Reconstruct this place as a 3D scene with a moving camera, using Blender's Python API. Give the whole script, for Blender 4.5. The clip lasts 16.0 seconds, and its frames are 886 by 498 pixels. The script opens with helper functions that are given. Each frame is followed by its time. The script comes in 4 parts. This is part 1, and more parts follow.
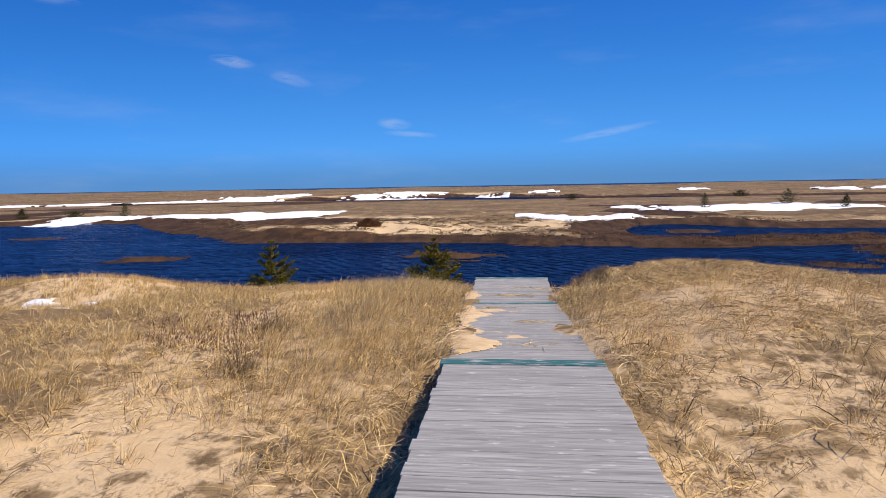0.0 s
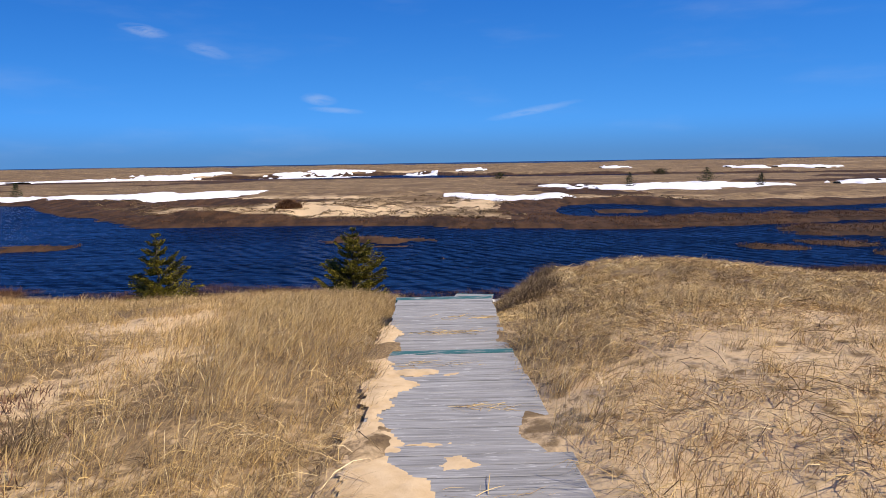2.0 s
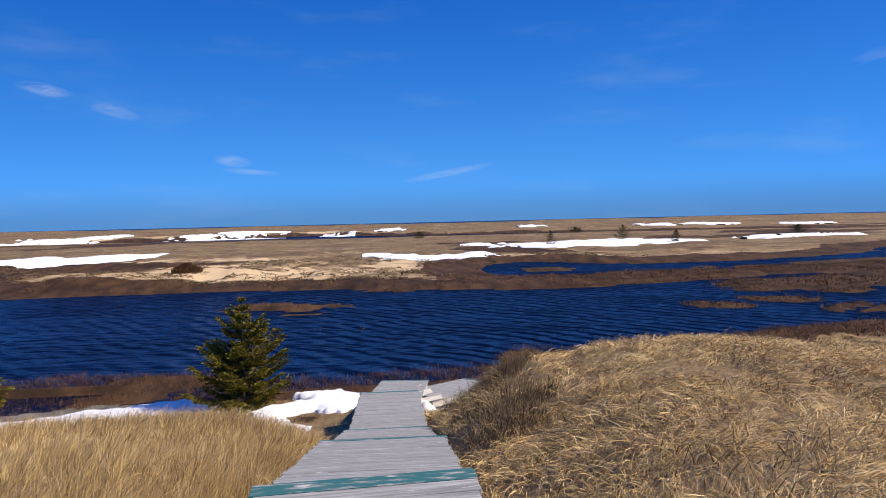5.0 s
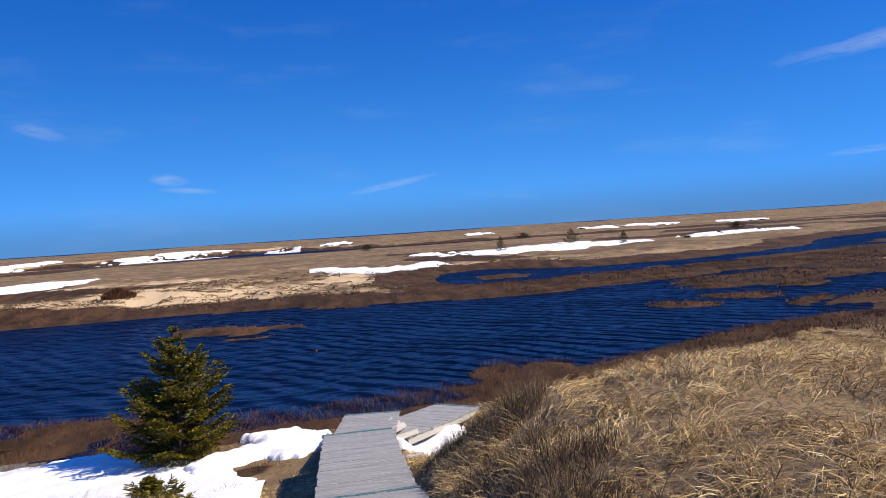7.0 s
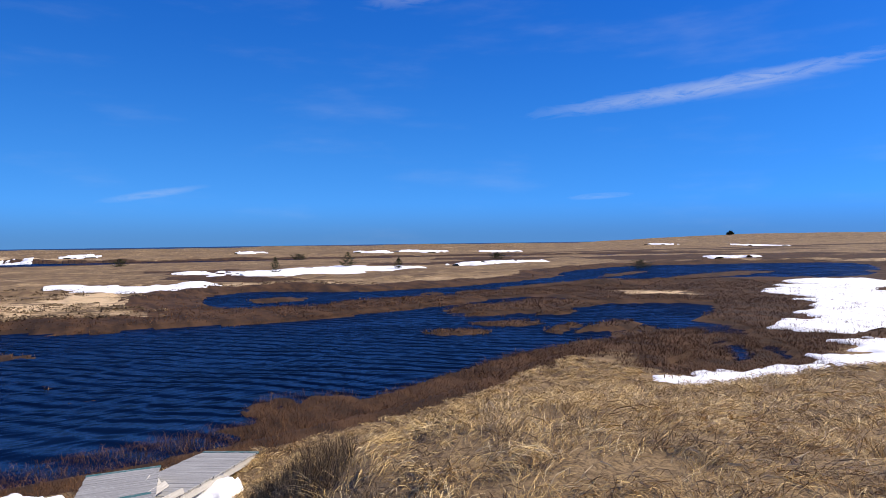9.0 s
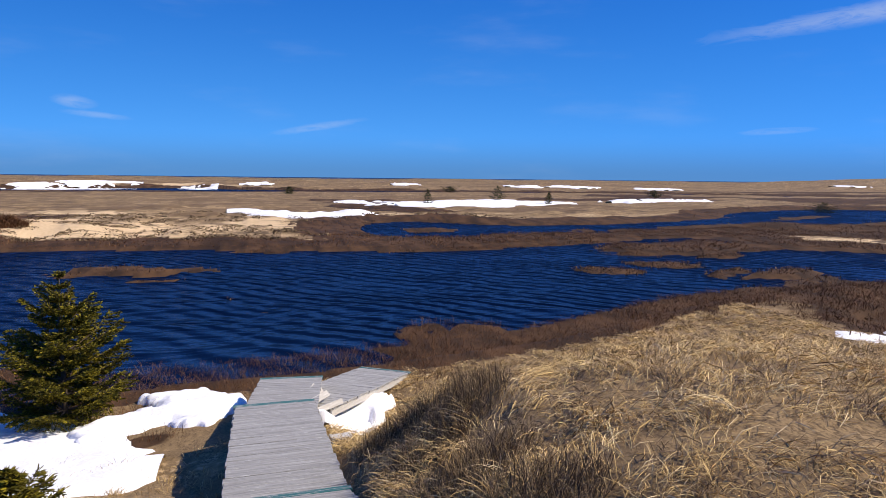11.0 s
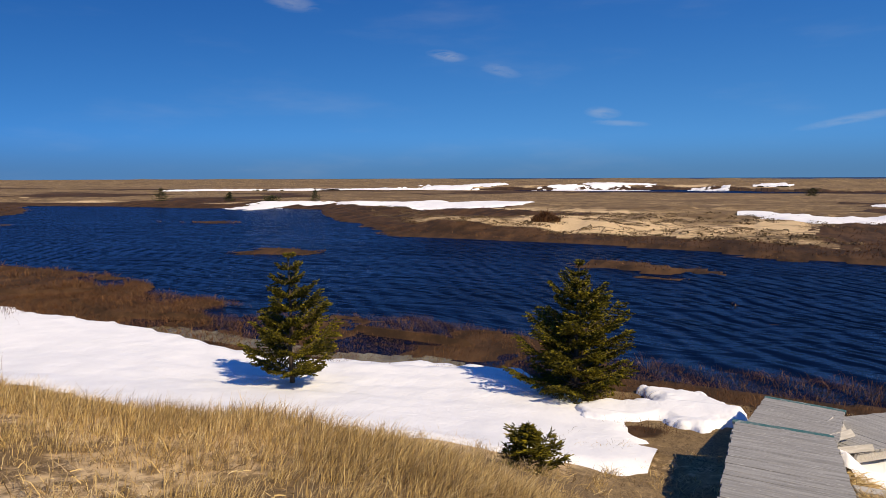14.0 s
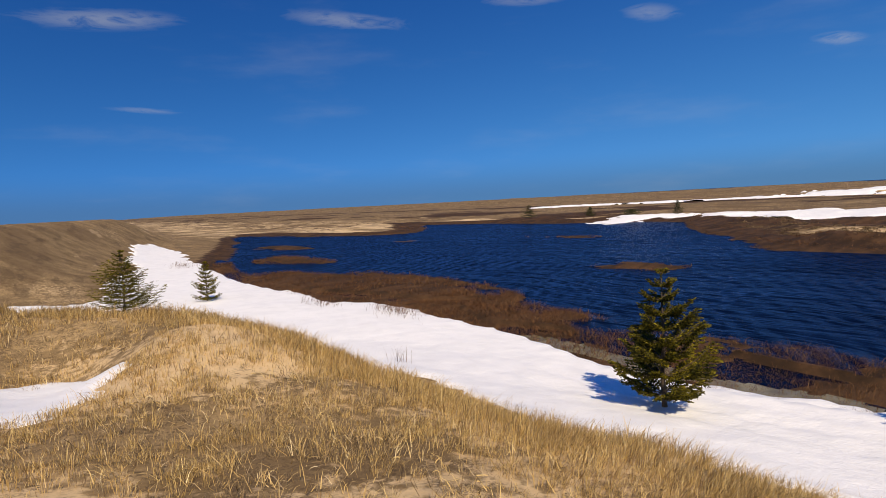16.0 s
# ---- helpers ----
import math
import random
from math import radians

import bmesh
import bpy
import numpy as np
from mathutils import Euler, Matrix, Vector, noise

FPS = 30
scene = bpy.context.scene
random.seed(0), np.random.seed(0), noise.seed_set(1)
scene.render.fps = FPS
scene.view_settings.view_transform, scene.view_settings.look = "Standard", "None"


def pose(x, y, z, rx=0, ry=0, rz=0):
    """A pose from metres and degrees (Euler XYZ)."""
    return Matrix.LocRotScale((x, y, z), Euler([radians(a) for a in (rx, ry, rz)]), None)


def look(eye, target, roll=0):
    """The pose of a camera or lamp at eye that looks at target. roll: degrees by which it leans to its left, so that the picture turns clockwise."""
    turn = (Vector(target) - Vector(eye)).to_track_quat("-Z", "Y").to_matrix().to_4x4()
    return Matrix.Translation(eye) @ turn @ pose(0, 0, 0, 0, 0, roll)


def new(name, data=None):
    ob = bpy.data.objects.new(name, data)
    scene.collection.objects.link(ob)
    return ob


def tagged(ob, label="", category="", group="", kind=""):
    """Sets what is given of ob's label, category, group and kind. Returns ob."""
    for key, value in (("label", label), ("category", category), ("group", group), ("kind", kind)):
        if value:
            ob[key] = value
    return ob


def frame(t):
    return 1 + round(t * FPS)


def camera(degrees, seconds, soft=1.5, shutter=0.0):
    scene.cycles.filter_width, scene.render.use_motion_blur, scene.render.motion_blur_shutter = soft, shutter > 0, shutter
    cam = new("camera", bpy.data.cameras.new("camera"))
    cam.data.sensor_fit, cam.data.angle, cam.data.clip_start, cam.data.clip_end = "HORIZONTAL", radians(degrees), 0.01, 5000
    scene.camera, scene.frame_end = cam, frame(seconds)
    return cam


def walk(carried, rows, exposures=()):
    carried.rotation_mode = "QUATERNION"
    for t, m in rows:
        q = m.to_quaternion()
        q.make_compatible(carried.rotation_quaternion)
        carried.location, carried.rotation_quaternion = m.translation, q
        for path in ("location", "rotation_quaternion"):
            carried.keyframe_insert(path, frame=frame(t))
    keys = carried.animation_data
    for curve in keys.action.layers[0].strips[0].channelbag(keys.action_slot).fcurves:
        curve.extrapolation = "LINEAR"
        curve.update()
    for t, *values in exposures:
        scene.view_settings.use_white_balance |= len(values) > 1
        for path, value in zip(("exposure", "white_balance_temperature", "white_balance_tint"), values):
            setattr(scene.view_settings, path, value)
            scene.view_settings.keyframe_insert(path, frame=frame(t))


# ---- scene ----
cam = camera(70.9, 16.0, 0.8)
PATH = [
    (0, (1.436, 0.313, 1.372), (1.167, 2.285, 1.169), -1.0),
    (0.5, (1.434, 1.254, 1.36), (1.112, 3.214, 1.129), -0.4),
    (1, (1.359, 2.001, 1.36), (1.038, 3.95, 1.047), -5.0),
    (1.5, (1.391, 2.731, 1.381), (1.203, 4.691, 1.03), -0.2),
    (2, (1.315, 3.118, 1.511), (1.274, 5.098, 1.234), -0.9),
    (2.5, (1.299, 3.89, 1.493), (1.239, 5.878, 1.278), 1.2),
    (3, (1.194, 4.769, 1.456), (1.451, 6.747, 1.303), 2.2),
    (3.5, (1.137, 5.528, 1.376), (1.295, 7.504, 1.104), -2.1),
    (4, (1.23, 6.12, 1.33), (1.206, 8.095, 1.017), -2.1),
    (4.5, (1.235, 7.037, 1.238), (1.489, 9.014, 1.077), -1.6),
    (4.7, (1.245, 7.276, 1.223), (1.466, 9.261, 1.117), -1.3),
    (7, (1.025, 9.681, 1.087), (1.417, 11.641, 1.025), -3.7),
    (7.5, (1.04, 10.09, 1.212), (1.722, 11.97, 1.196), -2.8),
    (8, (1.017, 10.303, 1.277), (1.965, 12.064, 1.331), -2.3),
    (10.3, (0.899, 10.743, 1.23), (1.976, 12.419, 1.052), 0.8),
    (10.5, (0.947, 10.775, 1.186), (1.951, 12.493, 0.989), -0.1),
    (11, (1.005, 10.948, 1.156), (1.628, 12.835, 0.929), 0.6),
    (11.5, (1.05, 11.139, 1.149), (1.312, 13.107, 0.902), 0.9),
    (12, (0.994, 11.173, 1.13), (1.097, 13.158, 0.91), 0.6),
    (12.5, (0.94, 11.164, 1.126), (0.873, 13.153, 0.927), 0.5),
    (13, (0.903, 11.219, 1.082), (0.664, 13.193, 0.869), 0.8),
    (13.5, (0.919, 11.32, 1.088), (0.356, 13.227, 0.867), -0.0),
    (14, (0.927, 11.267, 1.061), (0.05, 13.05, 0.834), -0.2),
    (14.5, (0.874, 11.266, 1.09), (-0.162, 12.966, 0.9), -1.7),
    (15, (0.805, 11.384, 1.037), (-0.455, 12.93, 0.9), -2.0),
    (16, (0.51, 11.348, 1.064), (-1.188, 12.393, 0.913), -3.0),
]
walk(cam, [(t, look(eye, target, roll)) for t, eye, target, roll in PATH], [(0, 0.20, 7000, 10), (3, 0.20, 6850, 10), (7, 0.20, 6700, 10), (10.7, 0.25, 6750, 10), (11.5, 0.08, 6850, 10), (12.0, -0.10, 7000, 10), (12.6, -0.19, 7400, 9), (14, -0.12, 7900, 8), (16, -0.17, 8000, 8)])

# ---- sky and sun ----
SUN_EL, SUN_AZ = 43.0, 107.0          # degrees; azimuth clockwise from +y
sun_dir = Vector((math.sin(radians(SUN_AZ)) * math.cos(radians(SUN_EL)), math.cos(radians(SUN_AZ)) * math.cos(radians(SUN_EL)), math.sin(radians(SUN_EL))))
sun = new("sun", bpy.data.lights.new("sun", "SUN"))
sun.data.energy, sun.data.angle, sun.data.color = 5.0, radians(0.5), (1.0, 0.905, 0.76)
sun.matrix_world = look(sun_dir * 50, (0, 0, 0))


class Nodes:
    """A short hand for node trees."""

    def __init__(self, tree):
        self.tree = tree
        tree.nodes.clear()

    def add(self, kind, values=(), operation="", clamp=False, attribute="", interpolation="", data="", blend=""):
        n = self.tree.nodes.new(kind)
        if operation:
            n.operation = operation
        if clamp:
            n.use_clamp = True
        if attribute:
            n.attribute_name = attribute
        if interpolation:
            n.interpolation_type = interpolation
        if data:
            n.data_type = data
        if blend:
            n.blend_type = blend
        for k, v in dict(values).items():
            if isinstance(v, bpy.types.NodeSocket):
                self.tree.links.new(v, n.inputs[k])
            else:
                n.inputs[k].default_value = v
        return n

    def math(self, op, a, b=0.0, c=0.0, clamp=False):
        n = self.add("ShaderNodeMath", {0: a, 1: b, 2: c}, operation=op, clamp=clamp)
        return n.outputs[0]

    def vec(self, op, a, b=(0, 0, 0)):
        n = self.add("ShaderNodeVectorMath", {0: a, 1: b}, operation=op)
        return n.outputs["Value"] if op in ("DOT_PRODUCT", "LENGTH", "DISTANCE") else n.outputs[0]

    def noise(self, vector, scale, detail=4.0, rough=0.55, distortion=0.0):
        return self.add("ShaderNodeTexNoise", {"Vector": vector, "Scale": scale, "Detail": detail, "Roughness": rough, "Distortion": distortion}).outputs[0]

    def ramp(self, value, lo, hi, a=0.0, b=1.0):
        return self.add("ShaderNodeMapRange", {"Value": value, "From Min": lo, "From Max": hi, "To Min": a, "To Max": b}, interpolation="SMOOTHSTEP").outputs[0]

    def mix(self, f, a, b, blend="MIX"):
        n = self.add("ShaderNodeMix", data="RGBA", blend=blend)
        for sock, v in ((n.inputs[0], f), (n.inputs[6], a), (n.inputs[7], b)):
            if isinstance(v, bpy.types.NodeSocket):
                self.tree.links.new(v, sock)
            else:
                sock.default_value = v if isinstance(v, float) else (*v[:3], 1)
        return n.outputs[2]

    def bump(self, height, strength, distance, normal=None):
        vals = {"Height": height, "Strength": strength, "Distance": distance}
        if normal is not None:
            vals["Normal"] = normal
        return self.add("ShaderNodeBump", vals).outputs[0]


def sky_world():
    w = bpy.data.worlds.new("world")
    scene.world = w
    w.use_nodes = True
    n = Nodes(w.node_tree)
    way = n.add("ShaderNodeTexCoord").outputs["Generated"]
    sep = n.add("ShaderNodeSeparateXYZ", {0: way})
    lift = n.math("ADD", n.math("MULTIPLY", n.math("ABSOLUTE", sep.outputs[2]), 0.95), 0.17)
    raised = n.vec("NORMALIZE", n.add("ShaderNodeCombineXYZ", {0: n.math("MULTIPLY", sep.outputs[0], 0.6), 1: sep.outputs[1], 2: lift}).outputs[0])
    sky = n.add("ShaderNodeTexSky")
    sky.sky_type, sky.sun_disc = "NISHITA", False
    w.node_tree.links.new(raised, sky.inputs[0])
    sky.sun_elevation, sky.sun_rotation = radians(SUN_EL), radians(SUN_AZ)
    sky.altitude, sky.air_density, sky.dust_density, sky.ozone_density = 0.0, 1.0, 0.15, 3.0
    deep = n.add("ShaderNodeHueSaturation", {"Saturation": 1.35, "Value": 1.0, "Color": sky.outputs[0]}).outputs[0]
    deep = n.mix(1.0, deep, SKY_TINT, "MULTIPLY")
    deep = n.mix(n.ramp(sep.outputs[2], 0.06, 0.42, 0.0, 1.0), deep, (0.50, 0.72, 0.92), "MULTIPLY")
    # sea haze, darker low down
    deep = n.mix(n.ramp(sep.outputs[2], 0.0, 0.07, 0.6, 0.0), deep, SEA_HAZE)
    # thin wind-drawn cirrus: azimuth, elevation, half length, half height (degrees), tilt, strength
    az = n.math("ARCTAN2", sep.outputs[0], sep.outputs[1])
    el = n.math("ARCSINE", sep.outputs[2])
    flow = n.add("ShaderNodeCombineXYZ", {0: n.math("MULTIPLY", az, 7.0), 1: n.math("MULTIPLY", el, 30.0)}).outputs[0]
    fine = n.noise(flow, 2.4, 7.0, 0.6, 0.8)
    total = None
    for a, e, hl, hh, tilt, power in CIRRUS:
        du = n.math("SUBTRACT", az, radians(a))
        dv = n.math("SUBTRACT", el, radians(e))
        c, s = math.cos(radians(tilt)), math.sin(radians(tilt))
        u = n.math("DIVIDE", n.math("ADD", n.math("MULTIPLY", du, c), n.math("MULTIPLY", dv, s)), radians(hl))
        v = n.math("DIVIDE", n.math("SUBTRACT", n.math("MULTIPLY", dv, c), n.math("MULTIPLY", du, s)), radians(0.78 * hh))
        r = n.math("ADD", n.math("MULTIPLY", u, u), n.math("MULTIPLY", v, v))
        r = n.math("ADD", r, n.math("MULTIPLY", n.math("SUBTRACT", fine, 0.5), 2.6))
        m = n.math("MULTIPLY", n.ramp(r, 0.0, 1.1, 1.0, 0.0), 0.6 * power)
        total = m if total is None else n.math("MAXIMUM", total, m)
    cloud = n.math("MULTIPLY", total, n.ramp(fine, 0.25, 0.80), clamp=True)
    sheen = n.math("MULTIPLY", n.ramp(n.noise(flow, 0.5, 5.0), 0.5, 0.85), 0.10)
    cloud = n.math("ADD", cloud, sheen, clamp=True)
    colour = n.mix(cloud, deep, (6.3, 6.8, 7.6))
    bg = n.add("ShaderNodeBackground", {"Color": colour, "Strength": 0.095})
    out = n.add("ShaderNodeOutputWorld")
    w.node_tree.links.new(bg.outputs[0], out.inputs[0])


SKY_TINT, SEA_HAZE = (0.86, 1.34, 1.80), (0.70, 1.45, 3.0)
CIRRUS = [(-25.7, 10.7, 1.9, 0.7, -8, 0.7), (-21, 9.4, 2.0, 0.8, -12, 0.4), (-12, 5.6, 1.6, 0.7, -5, 0.7), (-10.5, 4.7, 2.6, 0.4, -4, 0.5),
          (7.0, 4.4, 4.5, 0.5, 10, 0.5), (55, 12.6, 16, 1.15, 4.6, 0.95), (46, 4.0, 3.2, 0.4, 2, 0.45), (-85.6, 15.5, 6.5, 1.1, 3, 0.8),
          (-66, 16.1, 6, 1.0, -5, 0.7), (-50, 17, 4, 0.8, -3, 0.6), (-39.4, 14.8, 2.6, 1.0, -8, 0.6), (-83, 8.7, 3, 0.35, -3, 0.5), (30, 22, 6, 1.6, 10, 0.5)]
sky_world()


# ---- materials ----
def material(name):
    m = bpy.data.materials.new(name)
    m.use_nodes = True
    return m, Nodes(m.node_tree)


def finish(m, n, colour, rough, normal=None, metal=0.0, spec=0.5, **more):
    vals = {"Base Color": colour if isinstance(colour, bpy.types.NodeSocket) else (*colour, 1), "Roughness": rough, "Metallic": metal, "Specular IOR Level": spec}
    if normal is not None:
        vals["Normal"] = normal
    vals.update(more)
    b = n.add("ShaderNodeBsdfPrincipled", vals)
    out = n.add("ShaderNodeOutputMaterial")
    m.node_tree.links.new(b.outputs[0], out.inputs[0])
    return m


def ground_material():
    m, n = material("dune_ground")
    p = n.add("ShaderNodeNewGeometry").outputs["Position"]
    grassy = n.add("ShaderNodeAttribute", attribute="grassy").outputs["Fac"]
    marshy = n.add("ShaderNodeAttribute", attribute="marshy").outputs["Fac"]
    fine, mid, big = n.noise(p, 60, 5), n.noise(p, 6, 5), n.noise(p, 0.35, 5)
    sand = n.mix(n.ramp(mid, 0.3, 0.7), (0.60, 0.425, 0.235), (0.70, 0.52, 0.31))
    sand = n.mix(n.ramp(fine, 0.66, 0.80, 0.0, 0.3), sand, (0.30, 0.20, 0.11))
    far_uv = n.vec("MULTIPLY", p, (1.0, 0.35, 1.0))
    streak = n.noise(far_uv, 0.8, 6, 0.65)
    straw = n.mix(n.ramp(streak, 0.35, 0.65), (0.20, 0.132, 0.065), (0.42, 0.29, 0.145))
    straw = n.mix(n.ramp(big, 0.45, 0.7, 0.0, 0.6), straw, (0.42, 0.28, 0.14))
    straw = n.mix(n.ramp(mid, 0.45, 0.75, 0.0, 0.5), straw, (0.15, 0.10, 0.055))
    g = n.ramp(n.math("ADD", grassy, n.math("MULTIPLY", n.math("SUBTRACT", mid, 0.5), 1.3)), 0.42, 0.66)
    ground = n.mix(g, sand, straw)
    # dark litter flecks, thicker with grass; also paint the shade between blades
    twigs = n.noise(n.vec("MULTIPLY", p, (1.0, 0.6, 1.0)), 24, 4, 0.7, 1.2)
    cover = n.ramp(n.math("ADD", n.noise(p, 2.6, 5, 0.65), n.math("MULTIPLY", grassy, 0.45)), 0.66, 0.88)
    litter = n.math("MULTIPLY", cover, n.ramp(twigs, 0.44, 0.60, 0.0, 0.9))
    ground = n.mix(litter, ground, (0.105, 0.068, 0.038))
    # heath and blow-outs on the far flats
    bands = n.vec("MULTIPLY", p, (0.35, 1.0, 1.0))
    place = n.add("ShaderNodeSeparateXYZ", {0: p})
    far = n.math("MAXIMUM", n.ramp(place.outputs[1], 40.0, 54.0), n.ramp(place.outputs[0], -36.0, -24.0, 0.55, 0.0))
    open_sand = n.ramp(grassy, 0.12, 0.40)
    rough_far = n.math("MULTIPLY", far, n.math("ADD", n.math("MULTIPLY", open_sand, 0.5), 0.5))
    # dull litter soil under dense grass, which also darkens the shaded gaps
    dense = n.math("MULTIPLY", n.ramp(n.math("ADD", grassy, n.math("MULTIPLY", n.math("SUBTRACT", n.noise(p, 9.0, 5, 0.65), 0.5), 1.2)), 0.55, 1.0, 0.0, 0.35), n.math("SUBTRACT", 1.0, far))
    ground = n.mix(dense, ground, (0.17, 0.115, 0.062))
    heath = n.noise(bands, 0.16, 8, 0.68, 0.3)
    ground = n.mix(n.math("MULTIPLY", rough_far, n.ramp(heath, 0.50, 0.57, 0.0, 0.85)), ground, (0.15, 0.095, 0.050))
    speck = n.noise(bands, 0.75, 6, 0.7)
    ground = n.mix(n.math("MULTIPLY", rough_far, n.ramp(speck, 0.54, 0.60, 0.0, 0.85)), ground, (0.09, 0.06, 0.035))
    ground = n.mix(n.math("MULTIPLY", far, n.ramp(n.noise(bands, 0.30, 6, 0.7), 0.62, 0.68, 0.0, 0.7)), ground, sand)
    bog = n.mix(n.ramp(streak, 0.35, 0.7), (0.035, 0.020, 0.011), (0.105, 0.055, 0.026))
    k = n.ramp(n.math("ADD", marshy, n.math("MULTIPLY", n.math("SUBTRACT", n.noise(p, 1.6, 5), 0.5), 0.8)), 0.4, 0.6)
    ground = n.mix(k, ground, bog)
    h = n.math("ADD", n.math("MULTIPLY", mid, 0.6), n.math("MULTIPLY", fine, 0.10))
    return finish(m, n, ground, 0.95, n.bump(h, 0.6, 0.05), spec=0.15)


def water_material():
    m, n = material("pond_water")
    p = n.add("ShaderNodeNewGeometry").outputs["Position"]
    bend = n.vec("ADD", p, n.add("ShaderNodeCombineXYZ", {1: n.math("MULTIPLY", n.noise(p, 0.07, 2), 5.0)}).outputs[0])
    q = n.add("ShaderNodeMapping", {"Vector": bend, "Rotation": (0, 0, radians(48)), "Scale": (0.26, 1.15, 1.0)}).outputs[0]
    w1 = n.noise(q, 0.85, 2.5, 0.5, 0.5)
    crest = n.add("ShaderNodeTexWave", {"Vector": n.add("ShaderNodeMapping", {"Vector": bend, "Rotation": (0, 0, radians(48))}).outputs[0], "Scale": 0.33, "Distortion": 7.0, "Detail": 3.0, "Detail Scale": 0.55, "Detail Roughness": 0.6})
    crest.bands_direction = "Y"
    ridge = n.math("MULTIPLY", crest.outputs["Fac"], n.ramp(n.noise(p, 0.25, 3), 0.3, 0.6, 0.35, 1.0))
    w2 = n.noise(q, 5.0, 4, 0.6, 0.3)
    gust = n.noise(p, 0.06, 3)
    h = n.math("ADD", n.math("ADD", n.math("MULTIPLY", w1, 0.55), n.math("MULTIPLY", ridge, 0.20)), n.math("MULTIPLY", w2, 0.06))
    normal = n.bump(h, 1.0, 0.85)
    deep = n.mix(n.ramp(gust, 0.35, 0.7), (0.001, 0.005, 0.020), (0.002, 0.010, 0.036))
    body = n.add("ShaderNodeBsdfDiffuse", {"Color": deep, "Normal": normal})
    gloss = n.add("ShaderNodeBsdfGlossy", {"Color": (0.27, 0.325, 0.43, 1), "Roughness": 0.2, "Normal": normal})
    both = n.add("ShaderNodeMixShader", {0: n.add("ShaderNodeFresnel", {"IOR": 1.33, "Normal": normal}).outputs[0], 1: body.outputs[0], 2: gloss.outputs[0]})
    out = n.add("ShaderNodeOutputMaterial")
    m.node_tree.links.new(both.outputs[0], out.inputs[0])
    return m


def sand_material():
    m, n = material("blown_sand")
    p = n.add("ShaderNodeNewGeometry").outputs["Position"]
    fine, mid = n.noise(p, 90, 5), n.noise(p, 9, 5)
    col = n.mix(n.ramp(mid, 0.3, 0.7), (0.60, 0.425, 0.235), (0.70, 0.52, 0.31))
    col = n.mix(n.ramp(fine, 0.64, 0.80, 0.0, 0.4), col, (0.30, 0.20, 0.11))
    return finish(m, n, col, 0.95, n.bump(n.math("ADD", mid, n.math("MULTIPLY", fine, 0.2)), 0.5, 0.02), spec=0.15)


def sea_material():
    m, n = material("open_sea")
    p = n.add("ShaderNodeNewGeometry").outputs["Position"]
    streak = n.noise(n.vec("MULTIPLY", p, (0.2, 1.0, 1.0)), 0.02, 4)
    col = n.mix(n.ramp(streak, 0.35, 0.7), (0.010, 0.035, 0.10), (0.018, 0.055, 0.14))
    return finish(m, n, col, 0.75, n.bump(n.noise(p, 0.3, 4), 1.0, 2.0), spec=0.15)


def snow_material():
    m, n = material("old_snow")
    p = n.add("ShaderNodeNewGeometry").outputs["Position"]
    a, b = n.noise(p, 1.3, 5), n.noise(p, 14, 5)
    col = n.mix(n.ramp(a, 0.35, 0.75), (0.93, 0.93, 0.94), (0.86, 0.865, 0.88))
    col = n.mix(n.ramp(b, 0.70, 0.82, 0.0, 0.25), col, (0.45, 0.36, 0.25))
    return finish(m, n, col, 0.7, n.bump(n.math("ADD", a, n.math("MULTIPLY", b, 0.2)), 0.5, 0.12), spec=0.3)


def wood_material(name, light, dark, green=None):
    m, n = material(name)
    tc = n.add("ShaderNodeTexCoord").outputs["Object"]
    rnd = n.add("ShaderNodeObjectInfo").outputs["Random"]
    off = n.add("ShaderNodeCombineXYZ", {0: n.math("MULTIPLY", rnd, 37.0), 1: n.math("MULTIPLY", rnd, 11.0)}).outputs[0]
    v = n.vec("ADD", tc, off)
    grain = n.noise(n.vec("MULTIPLY", v, (2.2, 46.0, 30.0)), 1.0, 6, 0.62, 0.4)
    worn = n.noise(n.vec("MULTIPLY", v, (6.0, 30.0, 9.0)), 1.0, 4, 0.6)
    col = n.mix(n.ramp(grain, 0.28, 0.72), dark, light)
    col = n.mix(n.ramp(rnd, 0.0, 1.0, 0.0, 0.35), col, tuple(0.62 * c for c in light))
    pale = n.ramp(worn, 0.60, 0.70, 0.0, 0.65)
    col = n.mix(pale, col, (0.60, 0.59, 0.57))
    if green is not None:
        paint = n.ramp(n.math("ADD", worn, n.math("MULTIPLY", grain, 0.35)), 0.66, 0.84, 1.0, 0.0)
        col = n.mix(paint, col, green)
    return finish(m, n, col, 0.85, n.bump(grain, 0.5, 0.006), spec=0.25)


def leaf_material(name, a, b, c, rough=0.75):
    """Colour that varies from blade to blade."""
    m, n = material(name)
    isl = n.add("ShaderNodeNewGeometry").outputs["Random Per Island"]
    p = n.add("ShaderNodeNewGeometry").outputs["Position"]
    col = n.mix(n.ramp(isl, 0.0, 0.6), a, b)
    col = n.mix(n.ramp(isl, 0.75, 1.0), col, c)
    col = n.mix(n.ramp(n.noise(p, 1.1, 3), 0.4, 0.7, 0.0, 0.45), col, a)
    return finish(m, n, col, rough, spec=0.2)


